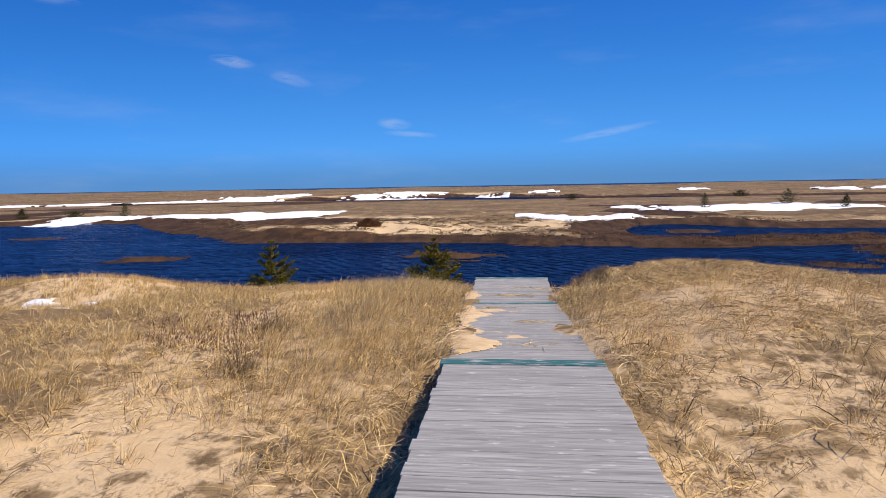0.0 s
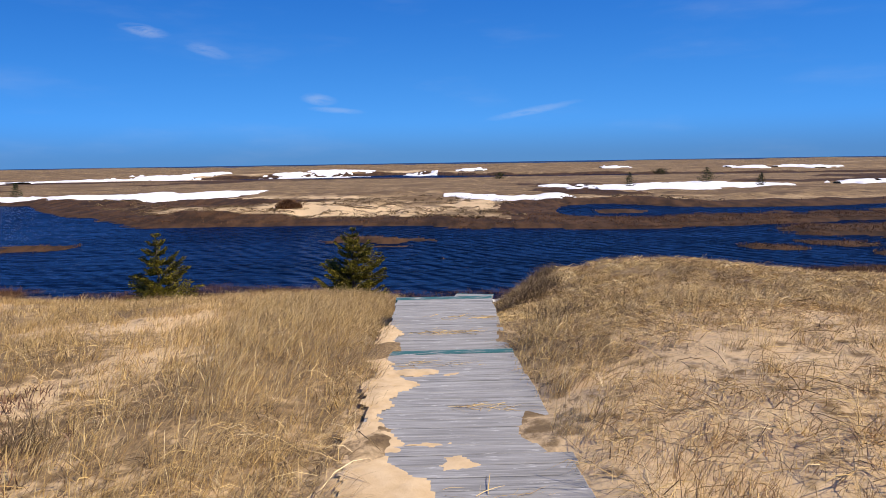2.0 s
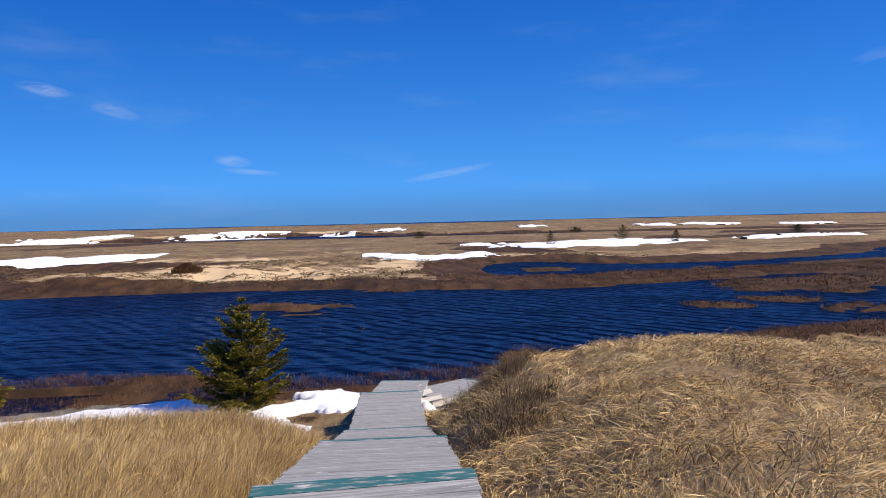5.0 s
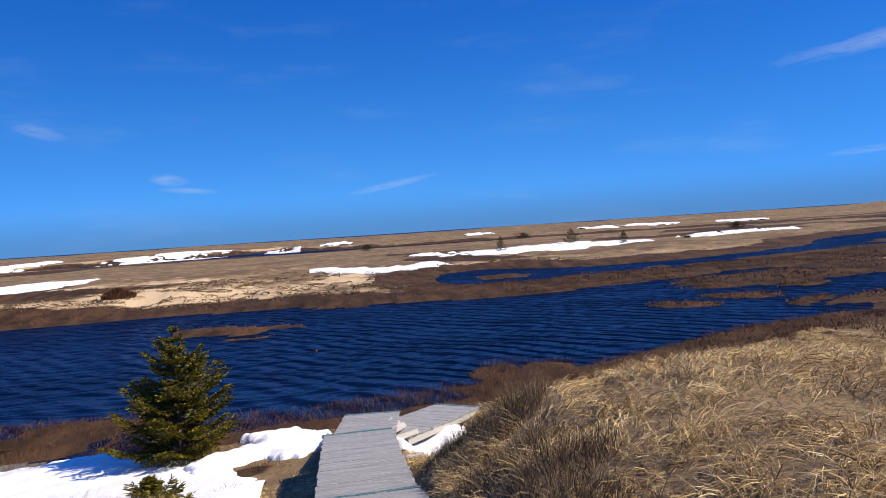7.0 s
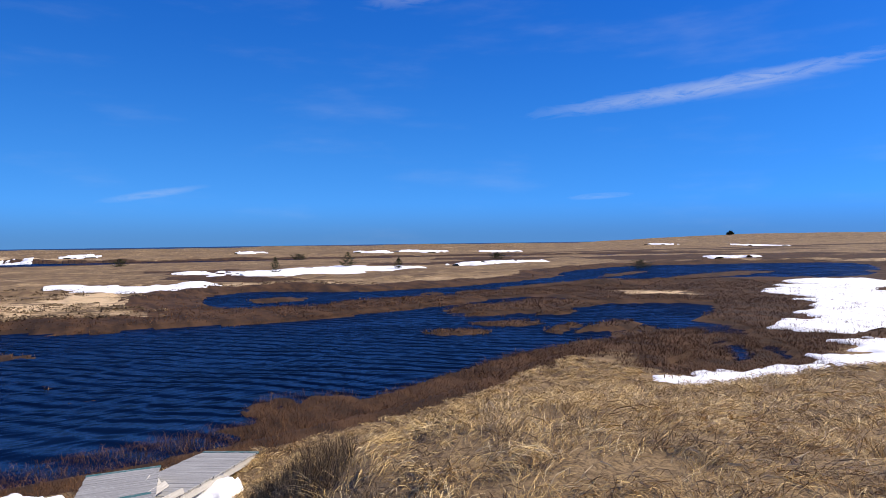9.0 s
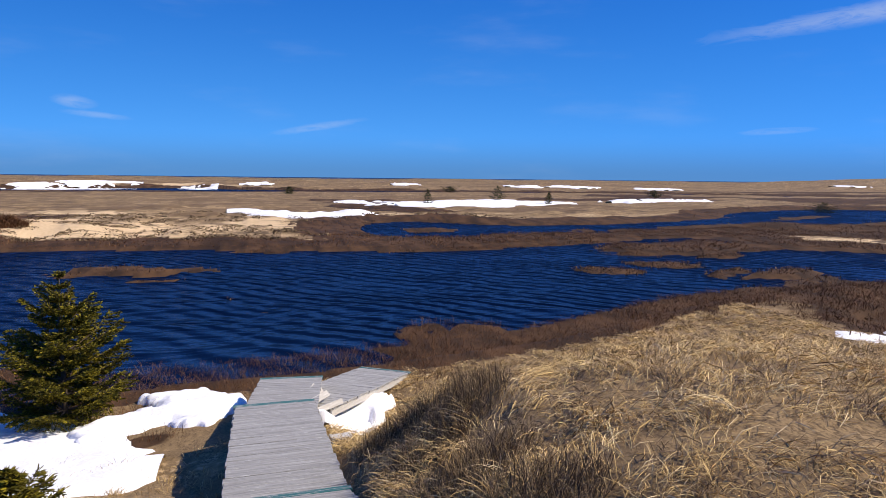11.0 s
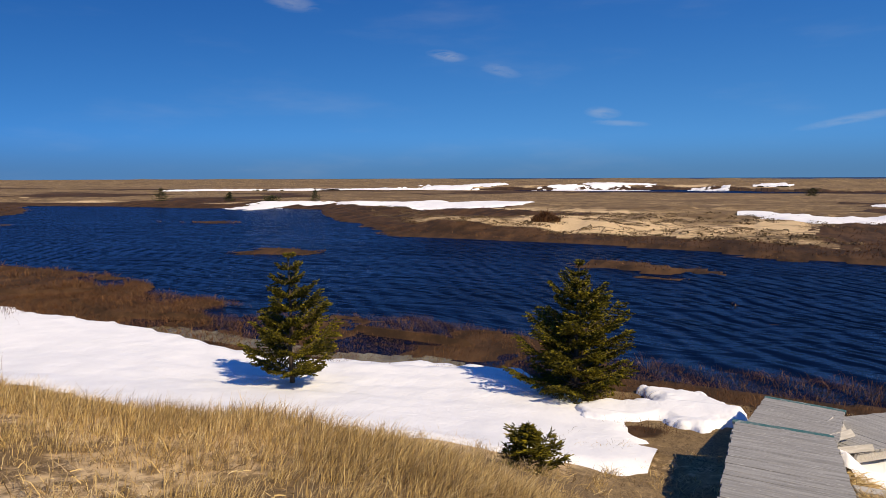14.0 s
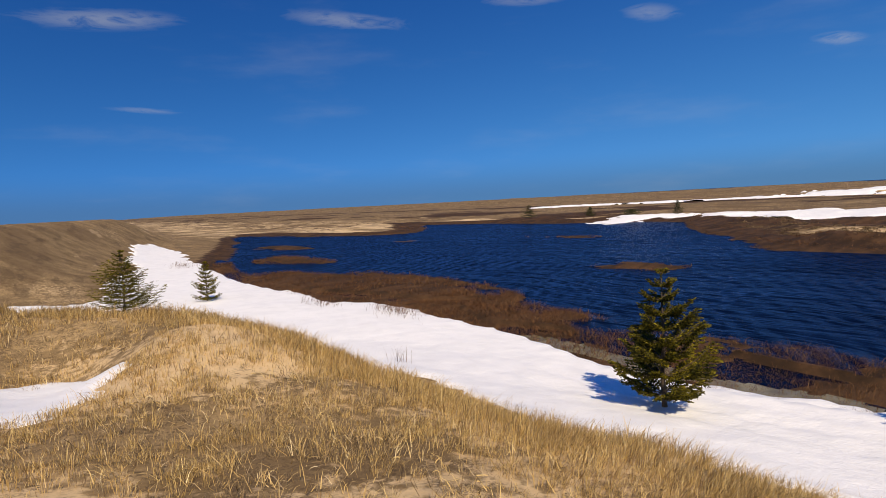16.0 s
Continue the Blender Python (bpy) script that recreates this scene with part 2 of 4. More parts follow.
GROUND, WATER, SEA, SNOW = ground_material(), water_material(), sea_material(), snow_material()
SAND = sand_material()
GREY_WOOD = wood_material("weathered_plank", (0.43, 0.42, 0.40), (0.205, 0.20, 0.19))
PALE_WOOD = wood_material("bleached_wood", (0.60, 0.57, 0.52), (0.36, 0.33, 0.29))
TEAL_WOOD = wood_material("worn_teal_paint", (0.42, 0.41, 0.40), (0.22, 0.21, 0.21), (0.035, 0.135, 0.14))
STRAW = leaf_material("marram_straw", (0.47, 0.305, 0.115), (0.73, 0.52, 0.225), (0.87, 0.70, 0.41))
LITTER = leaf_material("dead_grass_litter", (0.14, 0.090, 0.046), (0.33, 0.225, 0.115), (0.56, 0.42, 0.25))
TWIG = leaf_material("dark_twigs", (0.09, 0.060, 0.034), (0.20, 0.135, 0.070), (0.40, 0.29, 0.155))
REED = leaf_material("marsh_twigs", (0.07, 0.033, 0.016), (0.15, 0.066, 0.027), (0.26, 0.145, 0.065))
HEATH = leaf_material("heath_twigs", (0.10, 0.055, 0.038), (0.20, 0.115, 0.075), (0.34, 0.24, 0.16))
NEEDLE = leaf_material("spruce_needles", (0.036, 0.032, 0.004), (0.130, 0.106, 0.006), (0.29, 0.23, 0.014))
DARK_NEEDLE = leaf_material("far_spruce_needles", (0.02, 0.028, 0.008), (0.045, 0.055, 0.012), (0.07, 0.075, 0.02))
BARK = leaf_material("bark", (0.07, 0.05, 0.035), (0.10, 0.075, 0.055), (0.14, 0.11, 0.085))


# ---- shape of the land ----
def loop(points, rough=0.0, seed=0, steps=6):
    """A closed outline smoothed through its corners, as an array."""
    p = np.array(points, float)
    out = []
    for i in range(len(p)):
        a, b, c, d = p[i - 1], p[i], p[(i + 1) % len(p)], p[(i + 2) % len(p)]
        for s in np.linspace(0, 1, steps, endpoint=False):
            out.append(0.5 * (2 * b + (c - a) * s + (2 * a - 5 * b + 4 * c - d) * s * s + (3 * b - a - 3 * c + d) * s ** 3))
    return np.array(out)


def oval(x, y, rx, ry, turn=0.0):
    a = np.linspace(0, 2 * np.pi, 20, endpoint=False)
    u, v = rx * np.cos(a), ry * np.sin(a)
    c, s = math.cos(radians(turn)), math.sin(radians(turn))
    return np.stack([x + u * c - v * s, y + u * s + v * c], 1)


def signed(x, y, outline, reach=1e9):
    """Distance to an outline, positive inside; reach limits where it is worked out."""
    x, y = np.asarray(x, float), np.asarray(y, float)
    res = np.full(x.shape, -reach if reach < 1e8 else -1e3)
    lo, hi = outline.min(0) - reach, outline.max(0) + reach
    sel = (x > lo[0]) & (x < hi[0]) & (y > lo[1]) & (y < hi[1])
    px, py = x[sel], y[sel]
    if not px.size:
        return res
    d2, inside = np.full(px.shape, 1e12), np.zeros(px.shape, bool)
    for (ax, ay), (bx, by) in zip(outline, np.roll(outline, -1, 0)):
        ex, ey = bx - ax, by - ay
        t = np.clip(((px - ax) * ex + (py - ay) * ey) / max(ex * ex + ey * ey, 1e-9), 0, 1)
        d2 = np.minimum(d2, (px - ax - t * ex) ** 2 + (py - ay - t * ey) ** 2)
        if ay != by:
            inside ^= ((ay > py) != (by > py)) & (px < ax + (py - ay) / (by - ay) * ex)
    res[sel] = np.where(inside, np.sqrt(d2), -np.sqrt(d2))
    return res


LATTICE = np.random.RandomState(4).rand(256, 256)


def value_noise(x, y, size, seed=0):
    u, v = np.asarray(x) / size + 17.3 * seed + 1000, np.asarray(y) / size + 9.7 * seed + 1000
    i, j = np.floor(u).astype(int), np.floor(v).astype(int)
    f, g = u - i, v - j
    f, g = f * f * (3 - 2 * f), g * g * (3 - 2 * g)
    L = lambda a, b: LATTICE[a % 256, b % 256]
    return (L(i, j) * (1 - f) + L(i + 1, j) * f) * (1 - g) + (L(i, j + 1) * (1 - f) + L(i + 1, j + 1) * f) * g - 0.5


def rough_noise(x, y, size, seed=0, octaves=4):
    return sum(value_noise(x, y, size / 2 ** k, seed + k) / 1.8 ** k for k in range(octaves))


def smooth(v, lo, hi):
    s = np.clip((np.asarray(v, float) - lo) / (hi - lo), 0, 1)
    return s * s * (3 - 2 * s)


WATER_Z = -3.75
# brow of the near dune, beyond which it falls to the pond
BROW = loop([(-70, -40), (-34, 0), (-17, 9), (-12, 13.2), (-9, 14.6), (-5, 15.2), (-1.5, 15.6), (0.2, 14.2), (0.6, 11.4), (2.2, 11.6), (2.7, 14.6), (3.8, 17.0),
             (6, 18.0), (10, 17.4), (16, 15.5), (30, 6), (70, -40)])
POND = loop([(-62, 91), (-47, 77), (-33, 63), (-26, 56.8), (-20.5, 55.6), (-11, 55.1), (-3, 54.4), (4, 52.2), (10, 50.8), (16, 51.4), (24, 52.4), (29, 53.4), (39, 53.5),
             (37, 47), (42, 43), (41, 39), (36, 36.8), (33, 35), (30, 33), (26, 33), (22, 32.4), (17.5, 31.2), (13.5, 29.6), (10, 28.2), (7, 27.6),
             (3, 27.0), (-1, 26.8), (-4, 26.0), (-7.5, 24.9), (-11, 24.5), (-15.5, 25.0), (-20, 25.3), (-26, 24.6), (-32, 23), (-42, 22.3),
             (-52, 22.8), (-64, 25), (-78, 29), (-92, 33), (-125, 42), (-99, 49.5), (-88, 57), (-93, 66), (-118, 79), (-98, 85), (-80, 86)], steps=4)
INNER = [loop([(11, 61.7), (12.6, 75), (20, 79), (27, 72), (34, 71.5), (42, 71), (52, 72.5), (63, 78), (78, 88), (102, 93), (135, 74), (92, 51), (76, 59),
               (60, 62), (51, 64), (42, 62), (24, 60.5), (19.2, 58)]),
         loop([(26, 43.5), (32, 46), (38, 45.5), (43, 41), (36, 38), (30, 39.5)]),
         loop([(-120, 225), (-78, 236), (-23, 268), (0, 246), (25, 232), (70, 222), (62, 206), (0, 208), (-40, 212)]),
         loop([(34.4, 38), (34, 34.6), (32.6, 31.6), (29.6, 28.9), (28.2, 26.8), (25.6, 25.0), (22.1, 24.9), (22.1, 26.1), (24.2, 26.7), (26.2, 28.3), (28.0, 30.2),
               (31.0, 33.0), (32.0, 34.8), (32.6, 38)]),
         loop([(85, 200), (120, 190), (190, 150), (200, 160), (130, 205), (90, 215)]),
         loop([(-33, 84), (-22, 82), (-22, 84), (-33, 86.5)])]
ISLES = [loop([(-37, 22), (-30, 24.3), (-24.5, 26.4), (-23, 29.0), (-28, 30.6), (-38, 29.6), (-44, 27), (-46, 24)]),
         loop([(-16, 25.2), (-14.4, 26.0), (-16, 27.8), (-21.8, 28), (-23.5, 26), (-19.5, 24.4)]),
         loop([(-13.5, 27.4), (-9, 28.6), (-5, 28.0), (-3.2, 26.8), (-7, 26.1), (-11, 26.5)]),
         loop([(-58, 27.6), (-52, 31), (-56, 32), (-63, 30)]), loop([(-80, 33), (-72, 35), (-74, 38), (-84, 37)]),
         oval(-26.9, 43, 2.3, 1.4, 20), loop([(-8.6, 46.6), (-6, 48.1), (-3, 47.0), (-0.8, 44.6), (-2.8, 42.7), (-5.6, 44.1)]), oval(1.6, 35.6, 0.9, 0.7), oval(-70, 49.5, 2.6, 0.9, 15),
         oval(-58, 59.8, 2, 0.9), oval(-52, 62, 2.2, 0.9), oval(20, 39.8, 1.0, 0.6, -30), oval(24.6, 41.2, 1.4, 0.9, -30), oval(7.4, 29.3, 0.9, 0.5),
         loop([(30, 63), (45, 66), (60, 69), (62, 66), (48, 63)]), loop([(64, 64), (84, 68), (96, 66), (80, 62)]), oval(17.5, 66.5, 3.0, 2.0, 20), oval(74, 76, 9, 1.5, 20),
         loop([(24.8, 48), (30, 51.5), (37.5, 52), (36.5, 46.5), (31, 43.6), (26, 45.2)]), loop([(25, 36.8), (29.5, 38.4), (32, 36.5), (28.5, 34), (25.4, 35.2)])]


def dune_top(x, y):
    z = np.interp(y, [-5, 0, 3, 5.5, 9, 12, 15.5, 20], [-0.05, -0.15, -0.18, -0.10, -0.28, -0.64, -1.08, -1.3])
    z = z - 0.12 * smooth(-x, 2.5, 5.0)
    z = z + 0.34 * np.exp(-((x - 4.2) / 2.2) ** 2 - ((y - 8.0) / 3.2) ** 2)      # sandy bank beside the walk
    z = z + 0.38 * np.exp(-((x - 6.0) / 2.8) ** 2 - ((y - 15.9) / 2.6) ** 2)     # grassy mound
    z = z + 0.20 * np.exp(-((x - 5.0) / 1.6) ** 2 - ((y - 14.2) / 2.2) ** 2)     # its steep flank
    z = z + 0.45 * np.exp(-((x + 8.5) / 2.2) ** 2 - ((y - 13.0) / 1.7) ** 2)     # crest in the west
    z = z - 0.75 * np.exp(-((x + 9.4) / 2.6) ** 2 - ((y - 10.9) / 1.5) ** 2)    # hollow with snow
    z = z + 0.28 * np.exp(-((x + 12.6) / 2.2) ** 2 - ((y - 12.8) / 1.8) ** 2)
    z = z + 0.15 * np.exp(-((x + 0.5) / 0.8) ** 2 - ((y - 9.0) / 3.0) ** 2)
    return z + 0.16 * rough_noise(x, y, 4.0, 3) + 0.05 * rough_noise(x, y, 0.7, 8, 2)


def walk_top(y):
    return np.interp(y, [-4, 5.13, 8.8, 11.1, 13.75, 16.72, 20.9, 23.4], [0.0, 0.0, -0.26, -0.27, -0.98, -1.83, -2.43, -2.85])


def land(x, y):
    """Height of the ground, and how grassy and how marshy it is."""
    x, y = np.asarray(x, float), np.asarray(y, float)
    wob = 1.2 * rough_noise(x, y, 9, 21) + np.clip((y - 35) / 60, 0, 1) * 5 * rough_noise(x, y, 26, 25)
    low = -3.5 + 0.25 * smooth(y, 60, 110) + 0.22 * rough_noise(x, y, 9, 11) * smooth(y, 52, 75)
    rise = np.interp(y, [0, 120, 160, 220, 260, 300, 380, 520, 600, 700], [0, 0, 0.0, 0.0, 1.2, 2.5, 3.15, 3.1, 1.2, -3])
    rise = rise - 0.45 * np.exp(-(x / 130) ** 2) * smooth(y, 240, 330)
    low = low + rise + 1.5 * rough_noise(x, y, 60, 31) * smooth(y, 200, 330) * smooth(-y, -620, -560)
    low = low + 0.55 * smooth(rough_noise(x, y, 14, 41), -0.05, 0.35) * np.exp(-((y - 66 + 0.05 * np.abs(x)) / 9) ** 2)
    low = low + 0.30 * smooth(rough_noise(x, y, 6, 45), 0.0, 0.3) * smooth(y, 56, 62) * smooth(-y, -130, -90)
    # long dune in the west, and the rising land far in the east
    low = low + 4.6 * np.exp(-((y - 6 - (x + 60) * -0.28) / 6.0) ** 2) * smooth(-x, 36, 52) * smooth(x, -130, -100)
    low = low + 8 * smooth(x, 480, 800) * smooth(y, 200, 420) * smooth(-y, -640, -560)
    nb = signed(x, y, BROW) + 0.5 * rough_noise(x, y, 2.5, 51)
    steep = 1 + 0.5 * smooth(x, 2.0, 3.0) * smooth(-x, -9, -6)
    fall = np.interp(-nb * steep, [-1.2, 0, 1.0, 2.5, 4.0, 6.0, 9.0], [0, 0.07, 0.24, 0.52, 0.74, 0.90, 1.0])
    z = dune_top(x, y) * (1 - fall) + low * fall
    z = z + 0.45 * np.exp(-((x - 3.2) / 0.6) ** 2 - ((y - 17.2) / 1.5) ** 2)     # shoulder of the mound beside the boards
    # the pond and the channels
    shore = np.full(x.shape, -50.0)
    for o in (POND, *INNER):
        shore = np.maximum(shore, signed(x, y, o, 60))
    wide = np.clip((y - 20) / 40, 0.15, 1.0)
    shore = shore + wob * 0.5 * wide
    for o in ISLES:
        small = min(np.ptp(o[:, 0]), np.ptp(o[:, 1]))
        shore = np.minimum(shore, -signed(x, y, o, 40) + rough_noise(x, y, 2.5, 61) * min(1.5, 0.08 * small))
    bank = np.interp(shore, [-3.5, -0.9, -0.3, 0, 1.2, 4], [0, 0.06, 0.13, 0.25, 0.6, 1.2])
    z = np.where(shore > -3.5, np.minimum(z, -3.5) * 0 + np.where(bank > 0, np.minimum(z, z * (1 - smooth(shore, -4, -0.8)) + (-3.5 - bank) * smooth(shore, -4, -0.8)), z), z)
    # nothing of the ground stands above the boards
    z = z - 0.25 * np.exp(-((x - 3.1) / 1.1) ** 2 - ((y - 22.3) / 1.7) ** 2)
    mid = np.interp(y, [-4, 5.1, 8.8, 11.1, 16.7, 20.9, 23.4], [1.62, 1.40, 1.22, 1.15, 1.36, 1.5, 1.95])
    away = np.abs(x - mid)
    near = (away < 1.3) & (y > -5) & (y < 23.6)
    gap = np.interp(y, [3.0, 5.6, 10.8, 12, 16, 18], [0.15, 0.05, 0.05, 0.10, 0.22, 0.36])
    bank_side = 0.5 + 0.65 * (x > mid) * smooth(y, 12.5, 14.5) * smooth(-y, -20.5, -19)
    cut = walk_top(y) - gap + bank_side * np.clip(away - 0.62, 0, 1)
    z = np.where(near, np.minimum(z, cut), z)
    # sand blown over the edges of the middle boards
    lap = smooth(y, 5.3, 6.0) * smooth(-y, -10.0, -8.6) * smooth(away, 0.30, 0.62) * (away < 0.7)
    drift = walk_top(y) - 0.05 + (0.16 * (rough_noise(x, y, 0.9, 55) + 0.26 - 0.16 * (x > mid))) * smooth(away, 0.28, 0.6)
    drift = drift - 0.5 * np.clip(away - 0.66, 0, 1)
    z = np.where((lap > 0.05) | ((away > 0.6) & (away < 1.6) & (y > 5.3) & (y < 9.6)), np.maximum(z, drift), z)
    east = smooth(x, 15, 27) * smooth(-y, -66, -56) * smooth(y, 20 + 0 * x, 28)
    grassy = 0.52 + 0.5 * rough_noise(x, y, 5, 71) + 0.35 * smooth(y, 70, 95) + 0.35 * smooth(-y, -40, -32)
    top = smooth(nb, -6, -3)
    dens = 0.68 + 0.22 * smooth(-x, 1.5, 3.0) * smooth(-y, -10, -8) + 0.65 * rough_noise(x, y, 3.0, 75) + 0.30 * smooth(y, 8, 12)
    dens = dens + 0.5 * np.exp(-((x + 0.2) / 0.9) ** 2) * smooth(y, 5.2, 7.5)
    dens = dens - 0.46 * np.exp(-((x - 3.3) / 1.6) ** 2 - ((y - 4.6) / 3.2) ** 2) - 0.20 * np.exp(-((x + 1.0) / 1.6) ** 2 - ((y - 3.6) / 1.8) ** 2)
    dens = dens - 0.48 * smooth(-x, 1.0, 2.6) * smooth(y, 9.5, 11.0) + 0.3 * smooth(x, 3.0, 5.0) * smooth(y, 11, 13)
    grassy = grassy * (1 - top) + dens * top
    sandy = np.exp(-((shore + 9.0) / 2.6) ** 2) * smooth(y, 45, 52) * smooth(-x, -30, -14) * np.clip(0.55 + 1.6 * rough_noise(x, y, 10, 77), 0, 1.1)
    grassy = grassy - 1.0 * sandy
    reach = np.where(y > 42, 4.0, 0.0)
    grassy = grassy - 0.55 * np.exp(-((x + 0.4) / 1.7) ** 2 - ((y - 19.2) / 2.6) ** 2)
    marshy = smooth(shore, -3.0 - reach, -0.8 - 0.7 * reach) * smooth(z, -1.0, -2.6)
    marshy = np.maximum(marshy, 1.0 * np.exp(-((x + 0.7) / 0.75) ** 2 - ((y - 22.0 - 0.35 * (x + 0.7)) / 0.4) ** 2))
    for o in ISLES[:5]:
        marshy = np.maximum(marshy, smooth(signed(x, y, o, 10), -0.8, 0.2))
    marshy = np.maximum(marshy, east * (0.9 - 0.9 * np.exp(-((x - 43) / 7) ** 2 - ((y - 48) / 4.5) ** 2)))
    marshy = np.maximum(marshy, smooth(rough_noise(x, y, 30, 81), 0.16, 0.3) * smooth(y, 66, 78) * smooth(-y, -215, -190) * 0.9)
    marshy = np.maximum(marshy, np.exp(-((y - 200 - 0.05 * x) / 9) ** 2) * 0.95)
    return z, grassy, marshy, shore, nb


def graded(lo, hi, step, outer_lo, outer_hi, growth):
    core = list(np.arange(lo, hi, step))
    d, v = step, hi
    up = []
    while v < outer_hi:
        up.append(v)
        d *= growth
        v += d
    d, v = step, lo
    down = []
    while v > outer_lo:
        d *= growth
        v -= d
        down.append(v)
    return np.array(down[::-1] + core + up + [outer_hi])


def mesh_object(name, verts, faces, mat, smooth_shade=False):
    """A mesh object from arrays; faces all of one size."""
    me = bpy.data.meshes.new(name)
    verts, faces = np.asarray(verts, np.float32), np.asarray(faces, np.int32)
    me.vertices.add(len(verts))
    me.vertices.foreach_set("co", verts.ravel())
    k = faces.shape[1]
    me.loops.add(faces.size)
    me.loops.foreach_set("vertex_index", faces.ravel())
    me.polygons.add(len(faces))
    me.polygons.foreach_set("loop_start", np.arange(0, faces.size, k, dtype=np.int32))
    me.polygons.foreach_set("use_smooth", np.full(len(faces), smooth_shade))
    me.update(calc_edges=True)
    me.materials.append(mat)
    return new(name, me)


def grid_faces(nx, ny):
    i = np.arange(nx * ny).reshape(ny, nx)
    return np.stack([i[:-1, :-1], i[:-1, 1:], i[1:, 1:], i[1:, :-1]], -1).reshape(-1, 4)


def build_ground():
    xs = graded(-14, 14, 0.19, -2500, 2500, 1.045)
    ys = graded(-1, 28, 0.18, -400, 760, 1.034)
    X, Y = np.meshgrid(xs, ys)
    Z, grassy, marshy, *_ = land(X.ravel(), Y.ravel())
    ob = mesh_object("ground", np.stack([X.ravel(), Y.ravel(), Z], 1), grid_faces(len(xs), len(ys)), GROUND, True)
    for name, values in (("grassy", grassy), ("marshy", marshy)):
        ob.data.attributes.new(name, "FLOAT", "POINT").data.foreach_set("value", np.clip(values, 0, 1).astype(np.float32))
    tagged(ob, "pale dune sand with dry grass and brown marsh", "ground", kind="structure")
    xs = graded(-120, 130, 2.5, -2600, 2600, 1.12)
    ys = graded(20, 110, 2.5, -60, 610, 1.12)
    X, Y = np.meshgrid(xs, ys)
    ob = mesh_object("water", np.stack([X.ravel(), Y.ravel(), np.full(X.size, WATER_Z)], 1), grid_faces(len(xs), len(ys)), WATER, True)
    tagged(ob, "dark blue wind-rippled pond", "water", kind="structure")
    X, Y = np.meshgrid(np.linspace(-4600, 4600, 24), np.linspace(610, 4600, 12))
    ob = mesh_object("sea", np.stack([X.ravel(), Y.ravel(), np.full(X.size, WATER_Z)], 1), grid_faces(24, 12), SEA, True)
    tagged(ob, "dark blue open sea at the horizon", "sea", kind="structure")


build_ground()


# ---- helpers for things ----
def link(name, bm, mat, parent=None, label="", shade=False):
    me = bpy.data.meshes.new(name)
    bm.to_mesh(me)
    bm.free()
    for f in me.polygons:
        f.use_smooth = shade
    me.materials.append(mat)
    ob = new(name, me)
    ob.parent = parent
    if label:
        tagged(ob, label)
    return ob


def box_bm(sx, sy, sz, bevel=0.0, bm=None, at=Matrix()):
    bm = bm or bmesh.new()
    made = bmesh.ops.create_cube(bm, size=1, matrix=at @ Matrix.Diagonal((sx, sy, sz, 1)))
    if bevel:
        edges = list({e for v in made["verts"] for e in v.link_edges})
        bmesh.ops.bevel(bm, geom=edges, offset=bevel, segments=1, affect="EDGES")
    return bm


def height(x, y):
    return float(land(np.array([x]), np.array([y]))[0][0])


# ---- snow ----
def snow_patch(outline, thick, label, step, seed=0, ragged=0.5):
    lo, hi = outline.min(0) - 2 * step, outline.max(0) + 2 * step
    xs, ys = np.arange(lo[0], hi[0] + step, step), np.arange(lo[1], hi[1] + step, step)
    X, Y = np.meshgrid(xs, ys)
    x, y = X.ravel(), Y.ravel()
    g = land(x, y)[0]
    span = min(np.ptp(outline[:, 0]), np.ptp(outline[:, 1]))
    s = signed(x, y, outline) + ragged * rough_noise(x, y, span * 0.35, seed + 90) + 0.3 * ragged * rough_noise(x, y, step * 3, seed + 95, 2)
    rim = 0.30 * min(1.0, span / 3)
    z = g + thick * np.sqrt(np.clip(s / rim, 0, 1)) * (1 + 0.5 * rough_noise(x, y, 2.2, seed)) - 0.12 * smooth(-s, 0, step * 1.5)
    z = np.where(s > 0, np.maximum(z, WATER_Z + 0.05), z)
    faces = grid_faces(len(xs), len(ys))
    keep = (s[faces] > -0.6 * step).any(1)
    faces = faces[keep]
    used, inverse = np.unique(faces, return_inverse=True)
    if not len(used):
        return None
    ob = mesh_object("snow_patch", np.stack([x, y, z], 1)[used], inverse.reshape(-1, 4), SNOW, True)
    return tagged(ob, label, "snow", kind="stuff")


